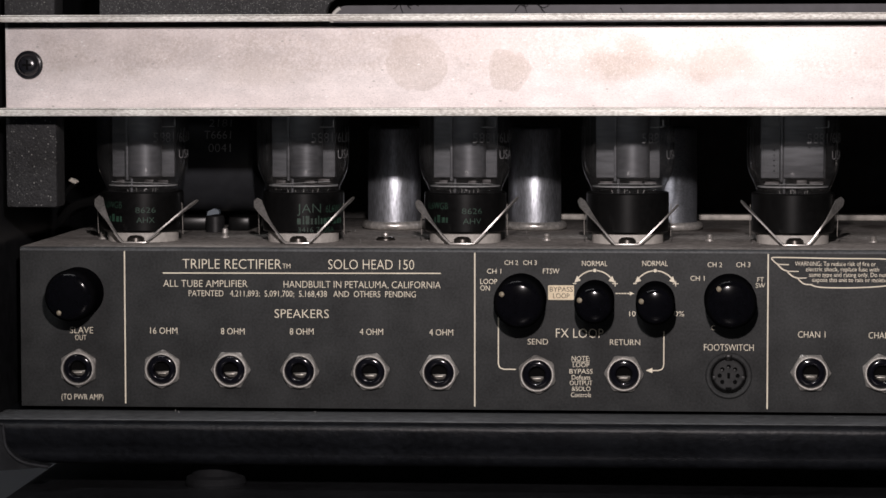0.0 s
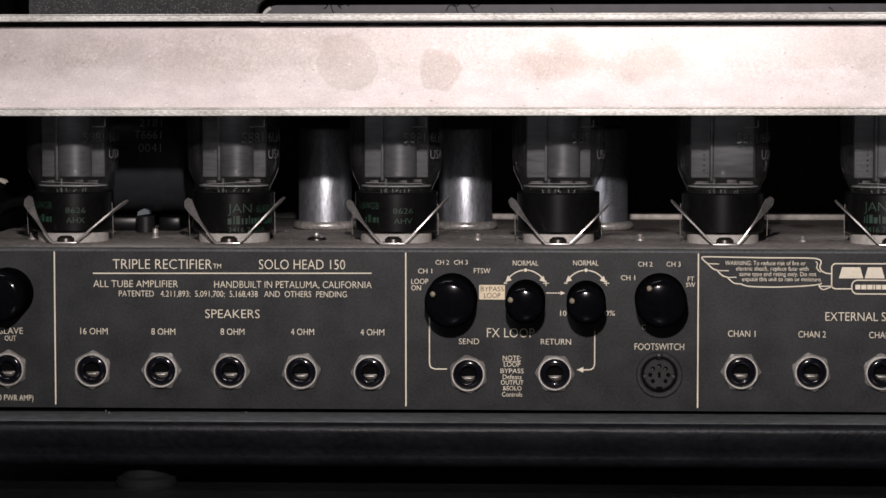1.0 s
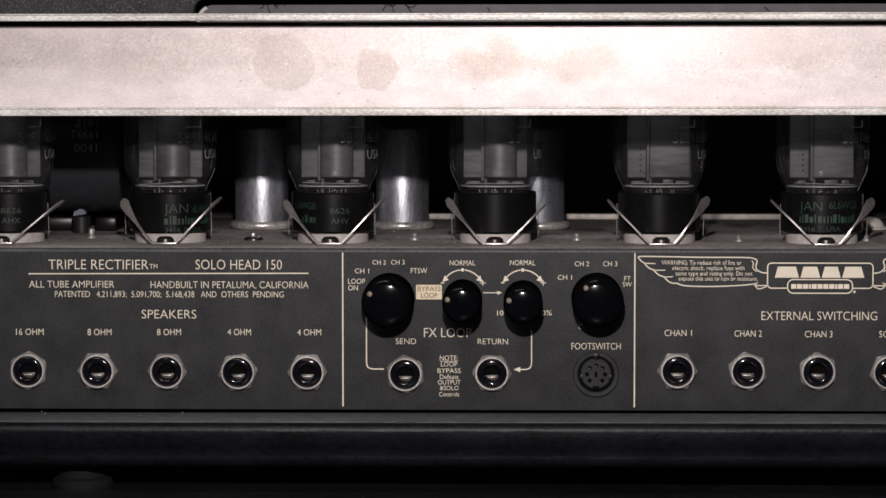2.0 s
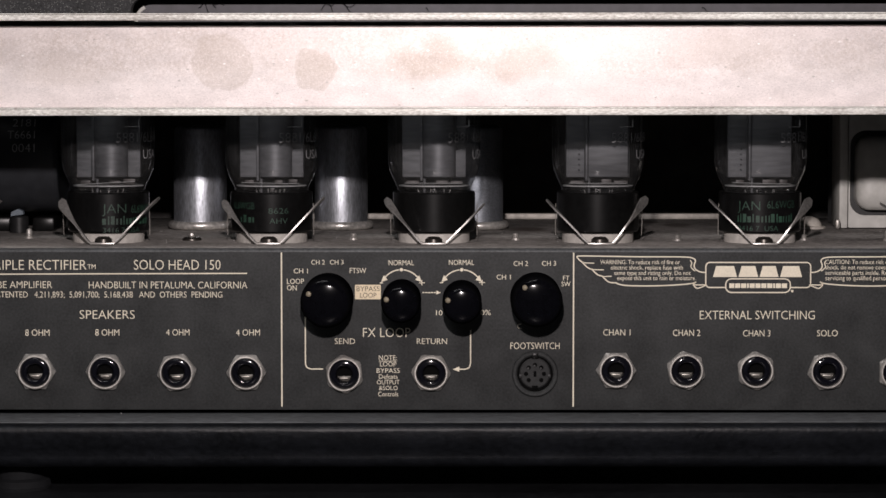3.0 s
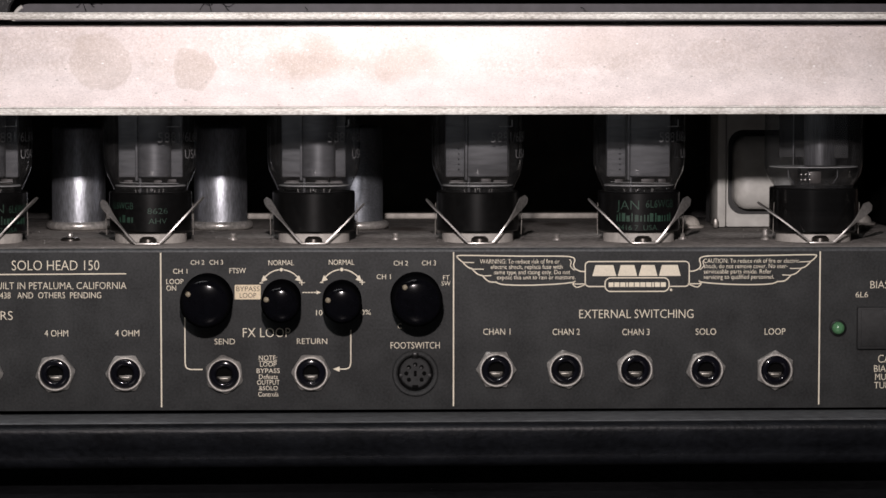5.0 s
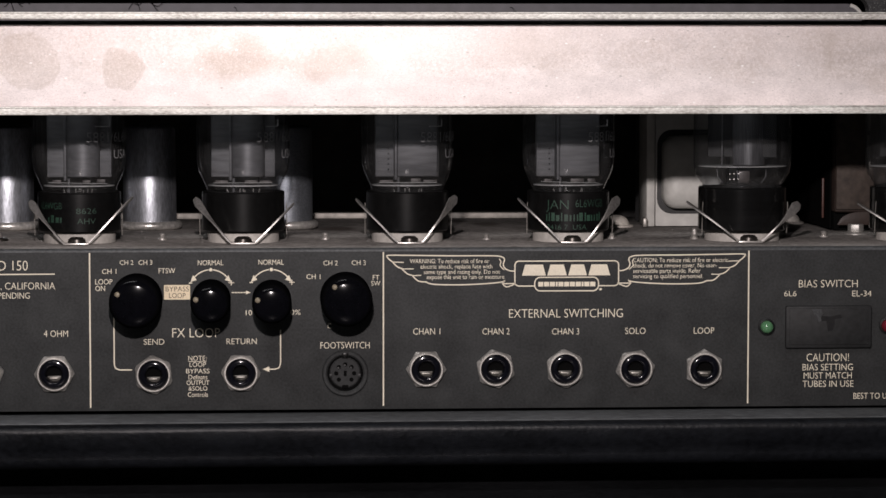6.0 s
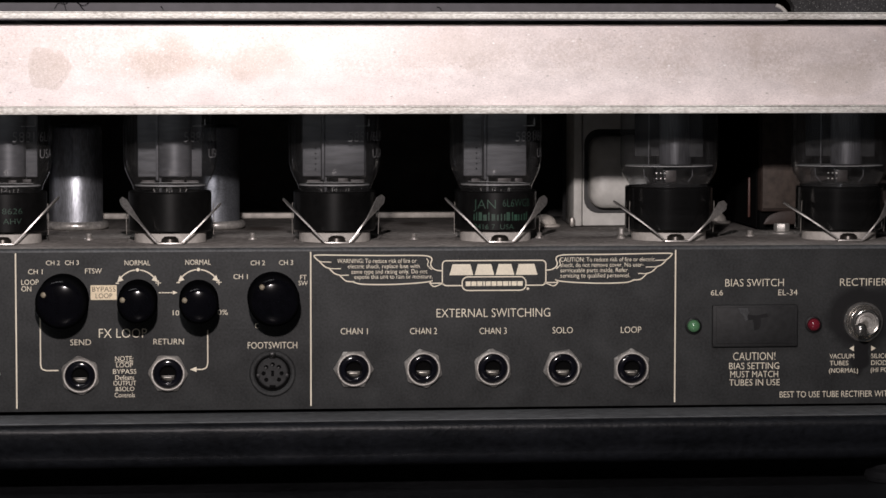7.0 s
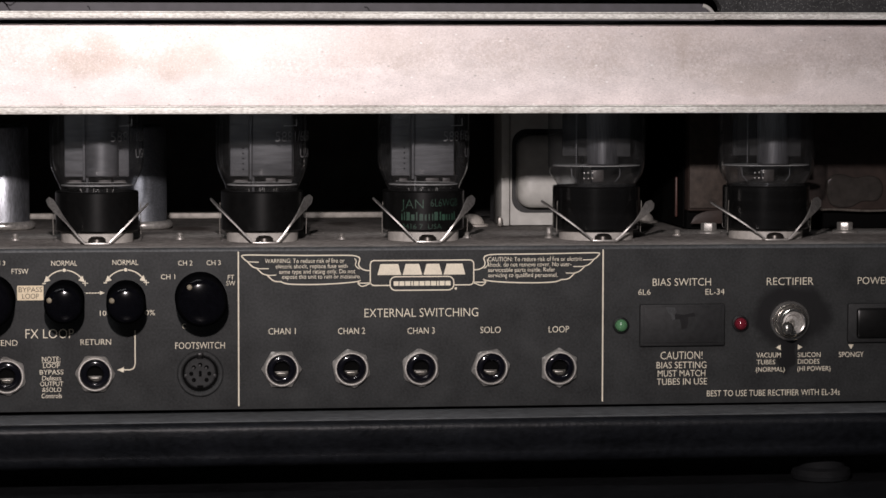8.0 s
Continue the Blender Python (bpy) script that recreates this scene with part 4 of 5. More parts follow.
def din_socket(x, z):
    ring = part("footswitch_socket", lathe([(9.1, 0), (9.0, 0.9), (8.5, 1.4), (7.6, 1.4), (7.0, 0.8)], (x, 0, z), "F", 48), PANEL, chassis, "round black eight-pin footswitch socket")
    part("groove", lathe([(7.05, 0.9), (6.9, 0.25), (0, 0.2)], (x, 0, z), "F", 48), HOLE, ring)
    part("insert", lathe([(6.1, 0.2), (6.0, 0.6), (5.6, 0.8), (0, 0.8)], (x, 0.1, z + 0.25), "F", 40), COVER, ring)
    for s in (-1, 1):
        part("notch", box(x + s * 5.6 - 0.6, x + s * 5.6 + 0.6, -0.95, -0.3, z - 1.6, z - 0.2, bevel=0.1), BLACK, ring)
    part("notch", box(x - 1.2, x + 1.2, -0.95, -0.3, z - 5.9, z - 4.6, bevel=0.1), HOLE, ring)
    for k in range(7):
        a = radians(225 - 45 * k)
        hole_x, hole_z = x + 3.5 * math.cos(a), z + 3.5 * math.sin(a)
        rim = part("pin_hole", lathe([(0.85, 0.7), (0.8, 0.95), (0, 0.92)], (hole_x, 0, hole_z), "F", 14), HOLE, ring)
        if 1 < k < 5:
            part("pin_contact", lathe([(0.45, 0.9), (0.4, 1.15), (0, 1.2)], (hole_x - 0.2, 0, hole_z - 0.35), "F", 12), DINPLASTIC, rim)
    part("pin_hole", box(x - 0.55, x + 0.55, -1.1, -0.7, z - 1.1, z + 1.1, bevel=0.2), HOLE, ring)
    part("key_slot", box(x - 1.3, x + 1.3, -1.6, 0, z + 6.0, z + 8.2, bevel=0.3), BASE, ring)


din_socket(30.8, -123.9)


def led(x, z, mat, label):
    hold = part("indicator_lamp", lathe([(3.4, 0), (3.3, 0.8), (2.8, 1.1), (2.6, 0.6), (0, 0.6)], (x, 0, z), "F", 32), BLACK, chassis, label)
    part("lens", lathe([(2.55, 0.5), (2.5, 1.4), (2.35, 2.1), (2.0, 2.8), (1.5, 3.25), (0.8, 3.55), (0, 3.65)], (x, 0, z), "F", 28), mat, hold, smooth=80)


led(197.2, -106.6, GREENLED, "small unlit green indicator in a black bezel")
led(245.5, -106.4, REDLED, "small unlit red indicator in a black bezel")

cover = part("bias_switch_cover", box(204.5, 238.8, -2.2, 0, -115.0, -98.2, bevel=0.7), COVER, chassis, "rectangular black cover, scuffed, over a slide switch")
part("cover_face", box(206.0, 237.3, -2.5, -2.0, -113.6, -99.2, bevel=0.2), COVER, cover)
torn = [(218.4, -102.0), (222.0, -102.4), (226.2, -101.6), (226.8, -103.0), (223.8, -103.5), (223.9, -105.6), (223.2, -107.8), (221.2, -108.4), (220.9, -106.0), (220.5, -104.1), (218.5, -104.3)]
part("scuff", plate(torn, -2.54, -2.48), RUBBED, cover, "dark torn tape residue", smooth=0)
pale = [(214.6, -99.4), (218.4, -99.4), (219.2, -101.2), (218.3, -102.6), (218.6, -104.0), (217.5, -104.6), (216.9, -102.6), (215.6, -101.4)]
part("scuff", plate(pale, -2.55, -2.48), FRAYED, cover, "pale frayed remains of tape", smooth=0)

tog = part("toggle_switch", lathe([(8.0, 0), (8.0, 1.0), (7.7, 1.3), (7.1, 1.35), (6.9, 1.6), (6.6, 1.5), (6.5, 2.8), (6.2, 3.15), (5.9, 3.0), (5.7, 3.3), (5.45, 3.2), (5.6, 3.6), (5.3, 3.9), (5.6, 4.2), (5.3, 4.5), (5.6, 4.8), (5.3, 5.1), (5.5, 5.5), (5.2, 6.1), (4.8, 6.35), (4.3, 6.2)], (265.6, 0, -105.4), "F", 40), CHROME, chassis, "bright nickel toggle switch")
part("bushing", lathe([(4.35, 6.1), (4.1, 5.3), (3.7, 5.35), (3.4, 4.7), (3.0, 4.8), (2.4, 4.1), (2.0, 4.2), (0, 4.0)], (265.6, 0, -105.4), "F", 32), DIMNUT, tog)
part("lever", rod([(265.4, -4, -105.6), (263.2, -9, -106.2), (261.3, -14, -106.9)], 1.4, 12), CHROME, tog)
tip = bmesh.new()
bmesh.ops.create_uvsphere(tip, u_segments=18, v_segments=12, radius=2.6)
tip.transform(Matrix.Translation((261.0, -15, -107.0)))
part("lever_tip", tip, CHROME, tog)

rock = part("power_switch", box(288.9, 318, -2.2, 0, -114.4, -98.5, bevel=0.8), COVER, chassis, "black rocker switch in a rectangular bezel")
part("rocker", plate([(292.2, -112.4), (316, -112.4), (316, -100.4), (292.2, -100.4)], -4.4, -1.8, bevel=1.2), BASE, rock)

# screws and studs through the top plate
for x, y, h in ((-225.0, 48, 3.0), (-176.0, 60, 4.0), (-107.8, 48, 3.2), (-42.0, 51, 2.8), (24.2, 51, 2.8), (89.8, 46, 2.6), (141.8, 50, 2.4), (175.3, 46, 4.4), (231.0, 56, 2.6)):
    st = lathe([(1.8, 0), (1.8, 0.7), (1.1, 0.8), (1.3, 1.2), (1.05, 1.6), (1.3, 2.0), (1.1, h * 0.9), (0.8, h), (0, h)], (x, y, CT), seg=14)
    stud = part("stud", st, STEEL, chassis, "small bright threaded stud")
    if x == -107.8:
        part("washer", lathe([(1.9, 0.05), (4.0, 0.05), (3.9, 0.7), (3.0, 1.3), (1.8, 1.4)], (x, y, CT), seg=24), RIVET, stud, "dark dished washer")

# ---- the valves ----
def ring_plate(outer, inner, y0, y1):
    """A flat plate with an opening; both outlines have the same number of points."""
    b = bmesh.new()
    rings = [[b.verts.new((x, y, z)) for x, z in pts] for pts, y in ((outer, y0), (inner, y0), (inner, y1), (outer, y1))]
    n = len(outer)
    for p, q in zip(rings, rings[1:] + rings[:1]):
        for k in range(n):
            b.faces.new((p[k], p[(k + 1) % n], q[(k + 1) % n], q[k]))
    return b


def wrap(x, y, r, turn=0.0):
    """Places flat lettering round an upright cylinder; x runs along its front."""
    return lambda a, c: (x + r * math.sin(a / r + turn), y - r * math.cos(a / r + turn), c)


def ribbon(path, widths, normals, thick=0.55):
    """A flat spring strip along a path, its width across the given side directions."""
    b = bmesh.new()
    rows = []
    for p, w, s in zip(path, widths, normals):
        p, s = Vector(p), Vector(s).normalized()
        rows.append((p, w, s))
    rings = []
    for i, (p, w, s) in enumerate(rows):
        d = (rows[min(i + 1, len(rows) - 1)][0] - rows[max(i - 1, 0)][0]).normalized()
        n = d.cross(s).normalized() * thick / 2
        rings.append([b.verts.new(p + s * w / 2 + n), b.verts.new(p - s * w / 2 + n), b.verts.new(p - s * w / 2 - n), b.verts.new(p + s * w / 2 - n)])
    for p, q in zip(rings, rings[1:]):
        for k in range(4):
            b.faces.new((p[k], p[(k + 1) % 4], q[(k + 1) % 4], q[k]))
    b.faces.new(rings[0])
    b.faces.new(rings[-1])
    return b


def clip(parent, x, y, left, right, tips):
    """The spring retainer: a riveted foot in front, and two arms that spread up round the base."""
    foot = part("retainer_clip", box(x - 5.0, x + 5.0, y - 21.5, y - 13, CT + 0.2, CT + 0.9, bevel=0.2), STEEL, parent, "bright spring-steel retainer clip")
    part("rivet", lathe([(3.6, 0.8), (3.4, 2.2), (2.2, 3.1), (0, 3.3)], (x, y - 17.0, CT), seg=18), RIVET, foot)
    for s, tw, (out, up) in ((-1, left, tips[:2]), (1, right, tips[2:])):
        pts = bend([(x + s * 4.4, y - 20.0, CT + 0.5), (x + s * 6.0, y - 20.0, CT + 2.0)] + [(x + s * (6.0 + (out - 6.0) * k), y - 20 + d, CT + 2.0 + (up - 2.0) * k) for k, d in ((0.36, 0.4), (0.7, 3.4), (1, 9.0))], 5)
        n = len(pts)
        ws, ss = [], []
        for i in range(n):
            k = i / (n - 1)
            ws.append((1.4 + 3.5 * max(0, k - 0.55) / 0.35) if k < 0.9 else 4.9 - 2.6 * (k - 0.9) / 0.1)
            a = radians(6 + (tw - 6) * min(1, max(0, k - 0.35) / 0.45))
            # side direction: into the depth, turned towards the viewer by the twist
            ss.append((math.sin(a) * 0.72, math.cos(a), -s * math.sin(a) * 0.7))
        part("spring_arm", ribbon(pts, ws, ss), ARM, foot)
        part("side_wire", rod([(x + s * 17.3, y - 8, CT + 16), (x + s * 17.4, y - 7, CT + 9), (x + s * 17.3, y - 6, CT + 3.2)], 0.16, 6), WORN, foot)


def output_valve(name, x, y, label, marks, twist, turn, tips):
    v = thing(name, (x, y, CT), label, "vacuum tube", group="output valves")
    part("socket", lathe([(0, 0.1), (14.4, 0.1), (14.4, 3.8), (13.8, 4.5), (0, 4.5)], (x, y, CT), seg=36), CERAMIC, v, "white ceramic socket")
    base = part("base", lathe([(0, 4.4), (15.9, 4.4), (16.5, 5.0), (16.6, 19.9), (16.3, 20.5), (15.0, 20.6), (14.6, 18.0), (0, 18.0)], (x, y, CT), seg=56), BASE, v, "black phenolic base")
    bulb = [(14.3, 18.2), (14.6, 20.8), (15.3, 23), (16.8, 26), (18.1, 29.2), (18.6, 32), (18.7, 35), (18.7, 74), (17.2, 82), (12.5, 88), (6, 90.5), (0, 91)]
    part("bulb", lathe(bulb, (x, y, CT), seg=56), GLASS, v, "clear glass bulb with a faint print", smooth=60)
    # stem, lead wires and electrodes
    part("stem", lathe([(7.5, 18), (6.8, 21), (3.5, 22.6), (0, 23)], (x, y, CT), seg=24), GLASS, v)
    own = random.Random(int(x * 10))
    for k in range(6):
        a = radians(205 + 130 * k / 5 + own.uniform(-9, 9))
        part("lead_wire", rod([(x + 6.0 * math.cos(a), y + 6 * math.sin(a), CT + 19), (x + 6.6 * math.cos(a) + own.uniform(-0.5, 0.5), y + 6.6 * math.sin(a), CT + own.uniform(20.9, 21.9))], 0.2, 6), STEEL, v)
    mic = plate([(x + 14.2 * math.cos(k * math.pi / 16), 0 + 9.5 * math.sin(k * math.pi / 16)) for k in range(32)], 0, 0.45)
    mic.transform(Matrix.Translation((0, y, CT + 22.6)) @ Matrix.Rotation(radians(90), 4, "X"))
    part("mica_spacer", mic, MICA, v)
    for sx in (-1, 1):
        part("anode_wing", box(x + (0.5 if sx > 0 else -12.9), x + (12.9 if sx > 0 else -0.5), y + 1.0, y + 5.0, CT + 26.0, CT + 66, bevel=0.5), PLATE, v)
    if x > 0:
        part("anode_face", box(x - 4.4, x + 11.8, y - 7.4, y - 5.8, CT + 26.4, CT + 65.5, bevel=0.6), PLATE, v)
    else:
        part("anode_drum", lathe([(0, 26.6), (6.7, 26.6), (6.9, 27), (6.9, 65), (0, 65.2)], (x + 1.8, y - 5.0, CT), seg=32), PLATE, v)
    part("anode_seam", box(x - 5.5, x - 4.5, y - 8.6, y + 1.2, CT + 25.0, CT + 66, bevel=0.25), PLATE, v)
    if x > 50:
        # small black discs stand for a row of dark holes
        for k in range(5):
            part("rivet", lathe([(0.34, 0), (0.3, 0.2), (0, 0.25)], (x - 7.6, y + 1.0, CT + 29.0 + 2.1 * k), "F", 10), HOLE, v)
    part("support_rod", rod([(x - 3.8, y - 5.5, CT + 20.0), (x - 3.8, y - 4.5, CT + 26.5)], 0.55, 8), PLATE, v)
    for k in (-8.6, 3.2, 9.0):
        w = own.uniform(1.6, 2.8)
        part("getter_strip", box(x + k - w, x + k + w, y - 4.6, y - 4.0, CT + 23.4, CT + 25.2 + own.uniform(-0.4, 0.5), bevel=0.15), GETTER, v)
    lean = own.uniform(-0.7, 0.7)
    part("cross_strip", rod([(x - 11.8, y - 6.4, CT + 24.0 + lean), (x + own.uniform(-3, 3), y - 7.0, CT + 24.0), (x + 11.6, y - 6.4, CT + 24.0 - lean)], 0.11, 6), MICA, v)
    rb, rg = wrap(x, y, 16.72), wrap(x, y, 18.82, turn)
    for text, a, z, w, h in marks:
        if text.startswith("#"):
            part("print", printed_bar(a, z, w, h, rb), GREENTEXT, v, "illegible green maker's print", smooth=0)
        else:
            part("print", printed(text, a, CT + z, w, h, rb), GREENTEXT, v, "green type print", smooth=0)
    part("bulb_print", printed("5881/6L6WGB", 2.6, CT + 40.6, 33, 3.9, rg), FAINT, v, "faint grey type print on the glass", smooth=0)
    part("bulb_print", printed("USA", 15.0, CT + 34.0, 9.5, 3.5, rg), GREYTEXT, v, "faint grey print on the glass", smooth=0)
    part("bulb_print", rod([rg(6.2 + 0.8 * k, CT + 46.8) for k in range(9)] + [rg(12.6, CT + 49.5)], 0.22, 5), GREYTEXT, v, smooth=0)
    clip(v, x, y, *twist, tips)
    return v


def printed_bar(a, z, w, h, place):
    """Plain bars in place of a maker's name."""
    b = bmesh.new()
    x, rng_bar = a, random.Random(int(w * 10))
    while x < a + w - 0.5:
        c = rng_bar.choice((0.55, 0.8, 1.5))
        up = h * rng_bar.choice((0.72, 0.72, 0.8, 1.0))
        q = [b.verts.new(place(x + dx * c, CT + z + dz * up)) for dx, dz in ((0, 0), (0.5, 0), (1, 0), (1, 1), (0.5, 1), (0, 1))]
        b.faces.new(q)
        x += c + rng_bar.choice((0.45, 0.6, 0.8))
    return b


TURNED = [("6L6WGB", -17.5, 14.0, 11.5, 2.6), ("#", -12.8, 8.6, 6.4, 3.0), ("8626", -0.2, 12.2, 8.2, 2.2), ("AHX", 0.2, 8.2, 7.4, 2.2)]
TURNED2 = TURNED[:3] + [("AHV", 0.2, 8.2, 7.4, 2.2)]
FACING = [("JAN", -0.5, 12.4, 9.8, 3.6), ("6L6WGB", 11.6, 12.4, 11.5, 3.0), ("#", -0.5, 7.8, 22, 3.4), ("3416 7 USA", -0.2, 4.6, 16, 2.0)]
SQUARE = [("JAN", -11.0, 13.6, 9.4, 3.6), ("6L6WGB", 1.2, 14.4, 13, 3.0), ("#", -11, 8.8, 24.5, 3.4), ("3416 7  USA", -10.6, 5.4, 16.5, 2.0)]
VALVES = (
    (-206.6, TURNED, (62, 8), 0.27, (16.8, 18.0, 24.2, 17.2), "output valve with black base and green figures, clear bulb"),
    (-140.7, FACING, (48, 8), 0.16, (18.0, 17.3, 21.8, 18.5), "output valve with green maker's print on its black base"),
    (-74.7, TURNED2, (32, 8), 0.09, (18.9, 17.0, 21.9, 18.7), "output valve with black base printed with green date figures"),
    (-9.0, [], (35, 8), 0.17, (19.4, 17.9, 20.3, 16.0), "output valve with a plain black base beside a can"),
    (57.2, [], (8, 50), 0.1, (21.2, 17.7, 18.9, 18.6), "output valve with a plain black base and clear bulb"),
    (122.6, SQUARE, (8, 58), 0.2, (21.5, 17.7, 19.1, 18.0), "output valve with green type print facing the back"),
)
for x, marks, twist, turn, tips, label in VALVES:
    output_valve("output_valve", x, 40, label, marks, twist, turn, tips)


def rectifier_valve(x, y, twist, tips):
    v = thing("rectifier_valve", (x, y, CT), "larger rectifier valve with black base and clear bulb", "vacuum tube", group="rectifier valves")
    part("socket", lathe([(0, 0.1), (15.2, 0.1), (15.2, 3.4), (14.4, 4.1), (0, 4.1)], (x, y, CT), seg=36), CERAMIC, v, "white ceramic socket")
    part("base", lathe([(0, 4.0), (17.2, 4.0), (17.9, 4.7), (17.9, 21.3), (17.5, 21.9), (16.2, 22.0), (15.8, 20), (0, 20)], (x, y, CT), seg=56), TURNEDBASE, v, "black phenolic base")
    bulb = [(15.8, 20), (16.2, 22.6), (17.6, 24.6), (19.2, 27.5), (19.8, 30.5), (19.9, 34), (19.9, 88), (18, 96), (12, 102), (0, 104.5)]
    part("bulb", lathe(bulb, (x, y, CT), seg=56), GLASS, v, "clear glass bulb", smooth=60)
    mic = plate([(x + 18.0 * math.cos(k * math.pi / 16), 11.0 * math.sin(k * math.pi / 16)) for k in range(32)], 0, 0.3)
    mic.transform(Matrix.Translation((0, y, CT + 30.0)) @ Matrix.Rotation(radians(90), 4, "X"))
    part("mica_spacer", mic, MICA, v)
    part("stem", lathe([(8, 20), (7, 23.5), (3.5, 25), (0, 25.4)], (x, y, CT), seg=24), GLASS, v)
    for k in (-10.8, -2.6, 9.0):
        part("lead_wire", rod([(x + k * 0.8, y - 4, CT + 23.5), (x + k, y - 4, CT + 26), (x + k * 1.02, y - 3, CT + 30)], 0.2, 6), PLATE, v)
    part("getter_strip", box(x - 2.4, x + 2.0, y - 6.0, y - 5.6, CT + 23.6, CT + 28.4, bevel=0.1), GETTER, v)
    for k in range(6):
        part("weld_bead", lathe([(0, 0), (0.35, 0.12), (0.3, 0.4), (0, 0.5)], (x - 6.0 + 1.7 * (k % 3), y - 6.0, CT + 25.0 + 2.2 * (k // 3)), "F", 10), STEEL, v)
    part("anode_plate", lathe([(0, 30.6), (6.2, 30.6), (6.5, 31), (6.5, 84), (6.2, 85), (0, 85)], (x + 1.8, y - 4.3, CT), seg=28), DARKPLATE, v)
    part("anode_wing", box(x + 2, x + 12.5, y - 8.2, y - 7.4, CT + 34, CT + 84), BLACK, v)
    part("anode_wing", box(x - 14, x + 14, y + 0.5, y + 1.3, CT + 34, CT + 84), BLACK, v)
    for k in (-9.5, 6.5):
        part("support_rod", rod([(x + k, y - 7, CT + 31), (x + k, y - 7, CT + 84)], 0.22, 6), PLATE, v)
    clip(v, x, y, *twist, tips)
    return v


rectifier_valve(193.9, 40, (10, 66), (24.4, 16.2, 21.2, 15.6))
rectifier_valve(264.8, 40, (10, 72), (25.5, 15.4, 19.7, 16.6))


# ---- cans, transformers and small parts on the chassis ----
def can(x, y, skin):
    c = thing("capacitor_can", (x, y, CT), "bright aluminium capacitor can standing on the chassis", "capacitor", group="capacitor cans")
    part("body", lathe([(0, 2.2), (11.4, 2.2), (11.5, 3), (11.5, 27), (11.2, 29), (11.2, 42.6), (10.7, 43.9), (9.7, 44.7), (8.7, 44.9), (8.2, 44.2), (0, 44.2)], (x, y, CT), seg=48), skin, c)
    part("collar", lathe([(0, 0.1), (12.0, 0.1)] + [(12.2 + 1.75 * math.cos(radians(t)), 2.0 + 1.75 * math.sin(radians(t))) for t in range(-75, 121, 15)] + [(11.0, 3.2)], (x, y, CT), seg=48), RIM, c, "rolled rim")
    return c


for x, skin in ((-111.2, CAN), (-50.0, CAN), (8.8, SHADEDCAN)):
    can(x, 123, skin)

choke = thing("black_capacitor", (-195, 113, CT), "large black capacitor lying on its side, printed with grey figures", "capacitor")
drum = lathe([(0, -27), (24.5, -27), (25.6, -26.4), (26, -25), (26, 25), (25.4, 26.2), (24.2, 26.6), (23.4, 25.8), (0, 25.6)], (0, 0, 0), seg=64)
drum.transform(Matrix.Translation((-195, 113, -40.7)) @ Matrix.Rotation(radians(90), 4, "Y"))
part("body", drum, CAPSLEEVE, choke, "black plastic sleeve")
for x0, x1 in ((-219, -190), (-181.5, -172)):
    part("saddle", box(x0, x1, 104, 140, CT + 0.1, CT + 6.2, bevel=1), BASE, choke)
on_drum = lambda a, c: (a, 113 - 26.15 * math.cos((c + 40.7) / 26), -40.7 + 26.15 * math.sin((c + 40.7) / 26))
for text, z, w in (("2181", -29.2, 9.5), ("T6661", -34.6, 11.5), ("0041", -40.2, 9.5)):
    part("print", printed(text, -177.6 - w, z, w, 3.5, on_drum), CAPPRINT, choke, "grey figures", smooth=0)

# pale grey bell-ended transformer
xf = thing("grey_transformer", (186, 142, CT), "transformer with a pale grey enamelled bell cover", "transformer")
part("flange_fold", box(166.2, 169.9, 123.2, 148, CT + 0.4, CT + 62, bevel=0.5), GREYPAINT, xf)
part("flange_plate", ring_plate(rounded(170.3, 206, CT + 0.6, CT + 62, 0.5), rounded(170.9, 203.1, -68.9, -32.0, 6.5), 124, 125.8), GREYPAINT, xf)
part("bell_cover", loft([(rounded(173.2 + i, 201.1 - i, -66.7 + i, -34.5 - i, 5.9 - 0.3 * i), y) for i, y in ((0, 129), (0.1, 124), (0.3, 121.4), (0.9, 119.6), (2.0, 118.3), (3.6, 117.5), (5.6, 117.1), (8, 117))]), GREYPAINT, xf, "rounded raised bell cover")
part("cover_seat", box(170.7, 205, 127.6, 130, CT + 1, CT + 60), DINPLASTIC, xf)
part("core", box(167.7, 205, 130.2, 171, CT + 0.4, CT + 60), INSIDE, xf)
part("bolt_tab", box(163.9, 166.0, 117, 121, CT + 0.3, CT + 4.6, bevel=0.8), WORN, xf)

# brown transformer behind the rectifiers
brown = thing("brown_transformer", (300, 150, CT), "large transformer in dark brown varnished paper", "transformer")
part("winding", box(242.5, 372, 90, 178, CT + 8.2, CT + 78, bevel=1.2, seg=3), BROWN, brown, "brown varnished paper winding")
part("core", box(262, 380, 182, 194, CT + 4, CT + 84, bevel=1), INSIDE, brown)
part("paper_end", box(242.9, 264, 88.6, 90.4, CT + 9.5, CT + 77, bevel=0.5), PAPER, brown, "greyish brown end paper")
flap = bend([(243.2, CT + 3.0), (245.4, CT + 6.4), (250, CT + 8.3), (256, CT + 8.7), (264, CT + 7.8)], 4) + [(264, CT + 3.0)]
part("paper_flap", plate(flap, 87.4, 88.2, bevel=0.2), BROWN, brown, "frayed paper edge")
# black sheet stands in for the shade on the winding's left side
part("side_shade", box(241.6, 242.3, 96, 178, CT + 1, CT + 78), HOLE, brown, "black sheet put on for the shade on the winding's side")
part("edge_strip", box(239.9, 240.9, 104, 106, CT + 5, CT + 22.4, bevel=0.4), COPPER, brown, "copper-brown edge strip")
part("foot_frame", box(243, 378, 95, 190, CT + 0.2, CT + 8.4, bevel=1), HOLE, brown)
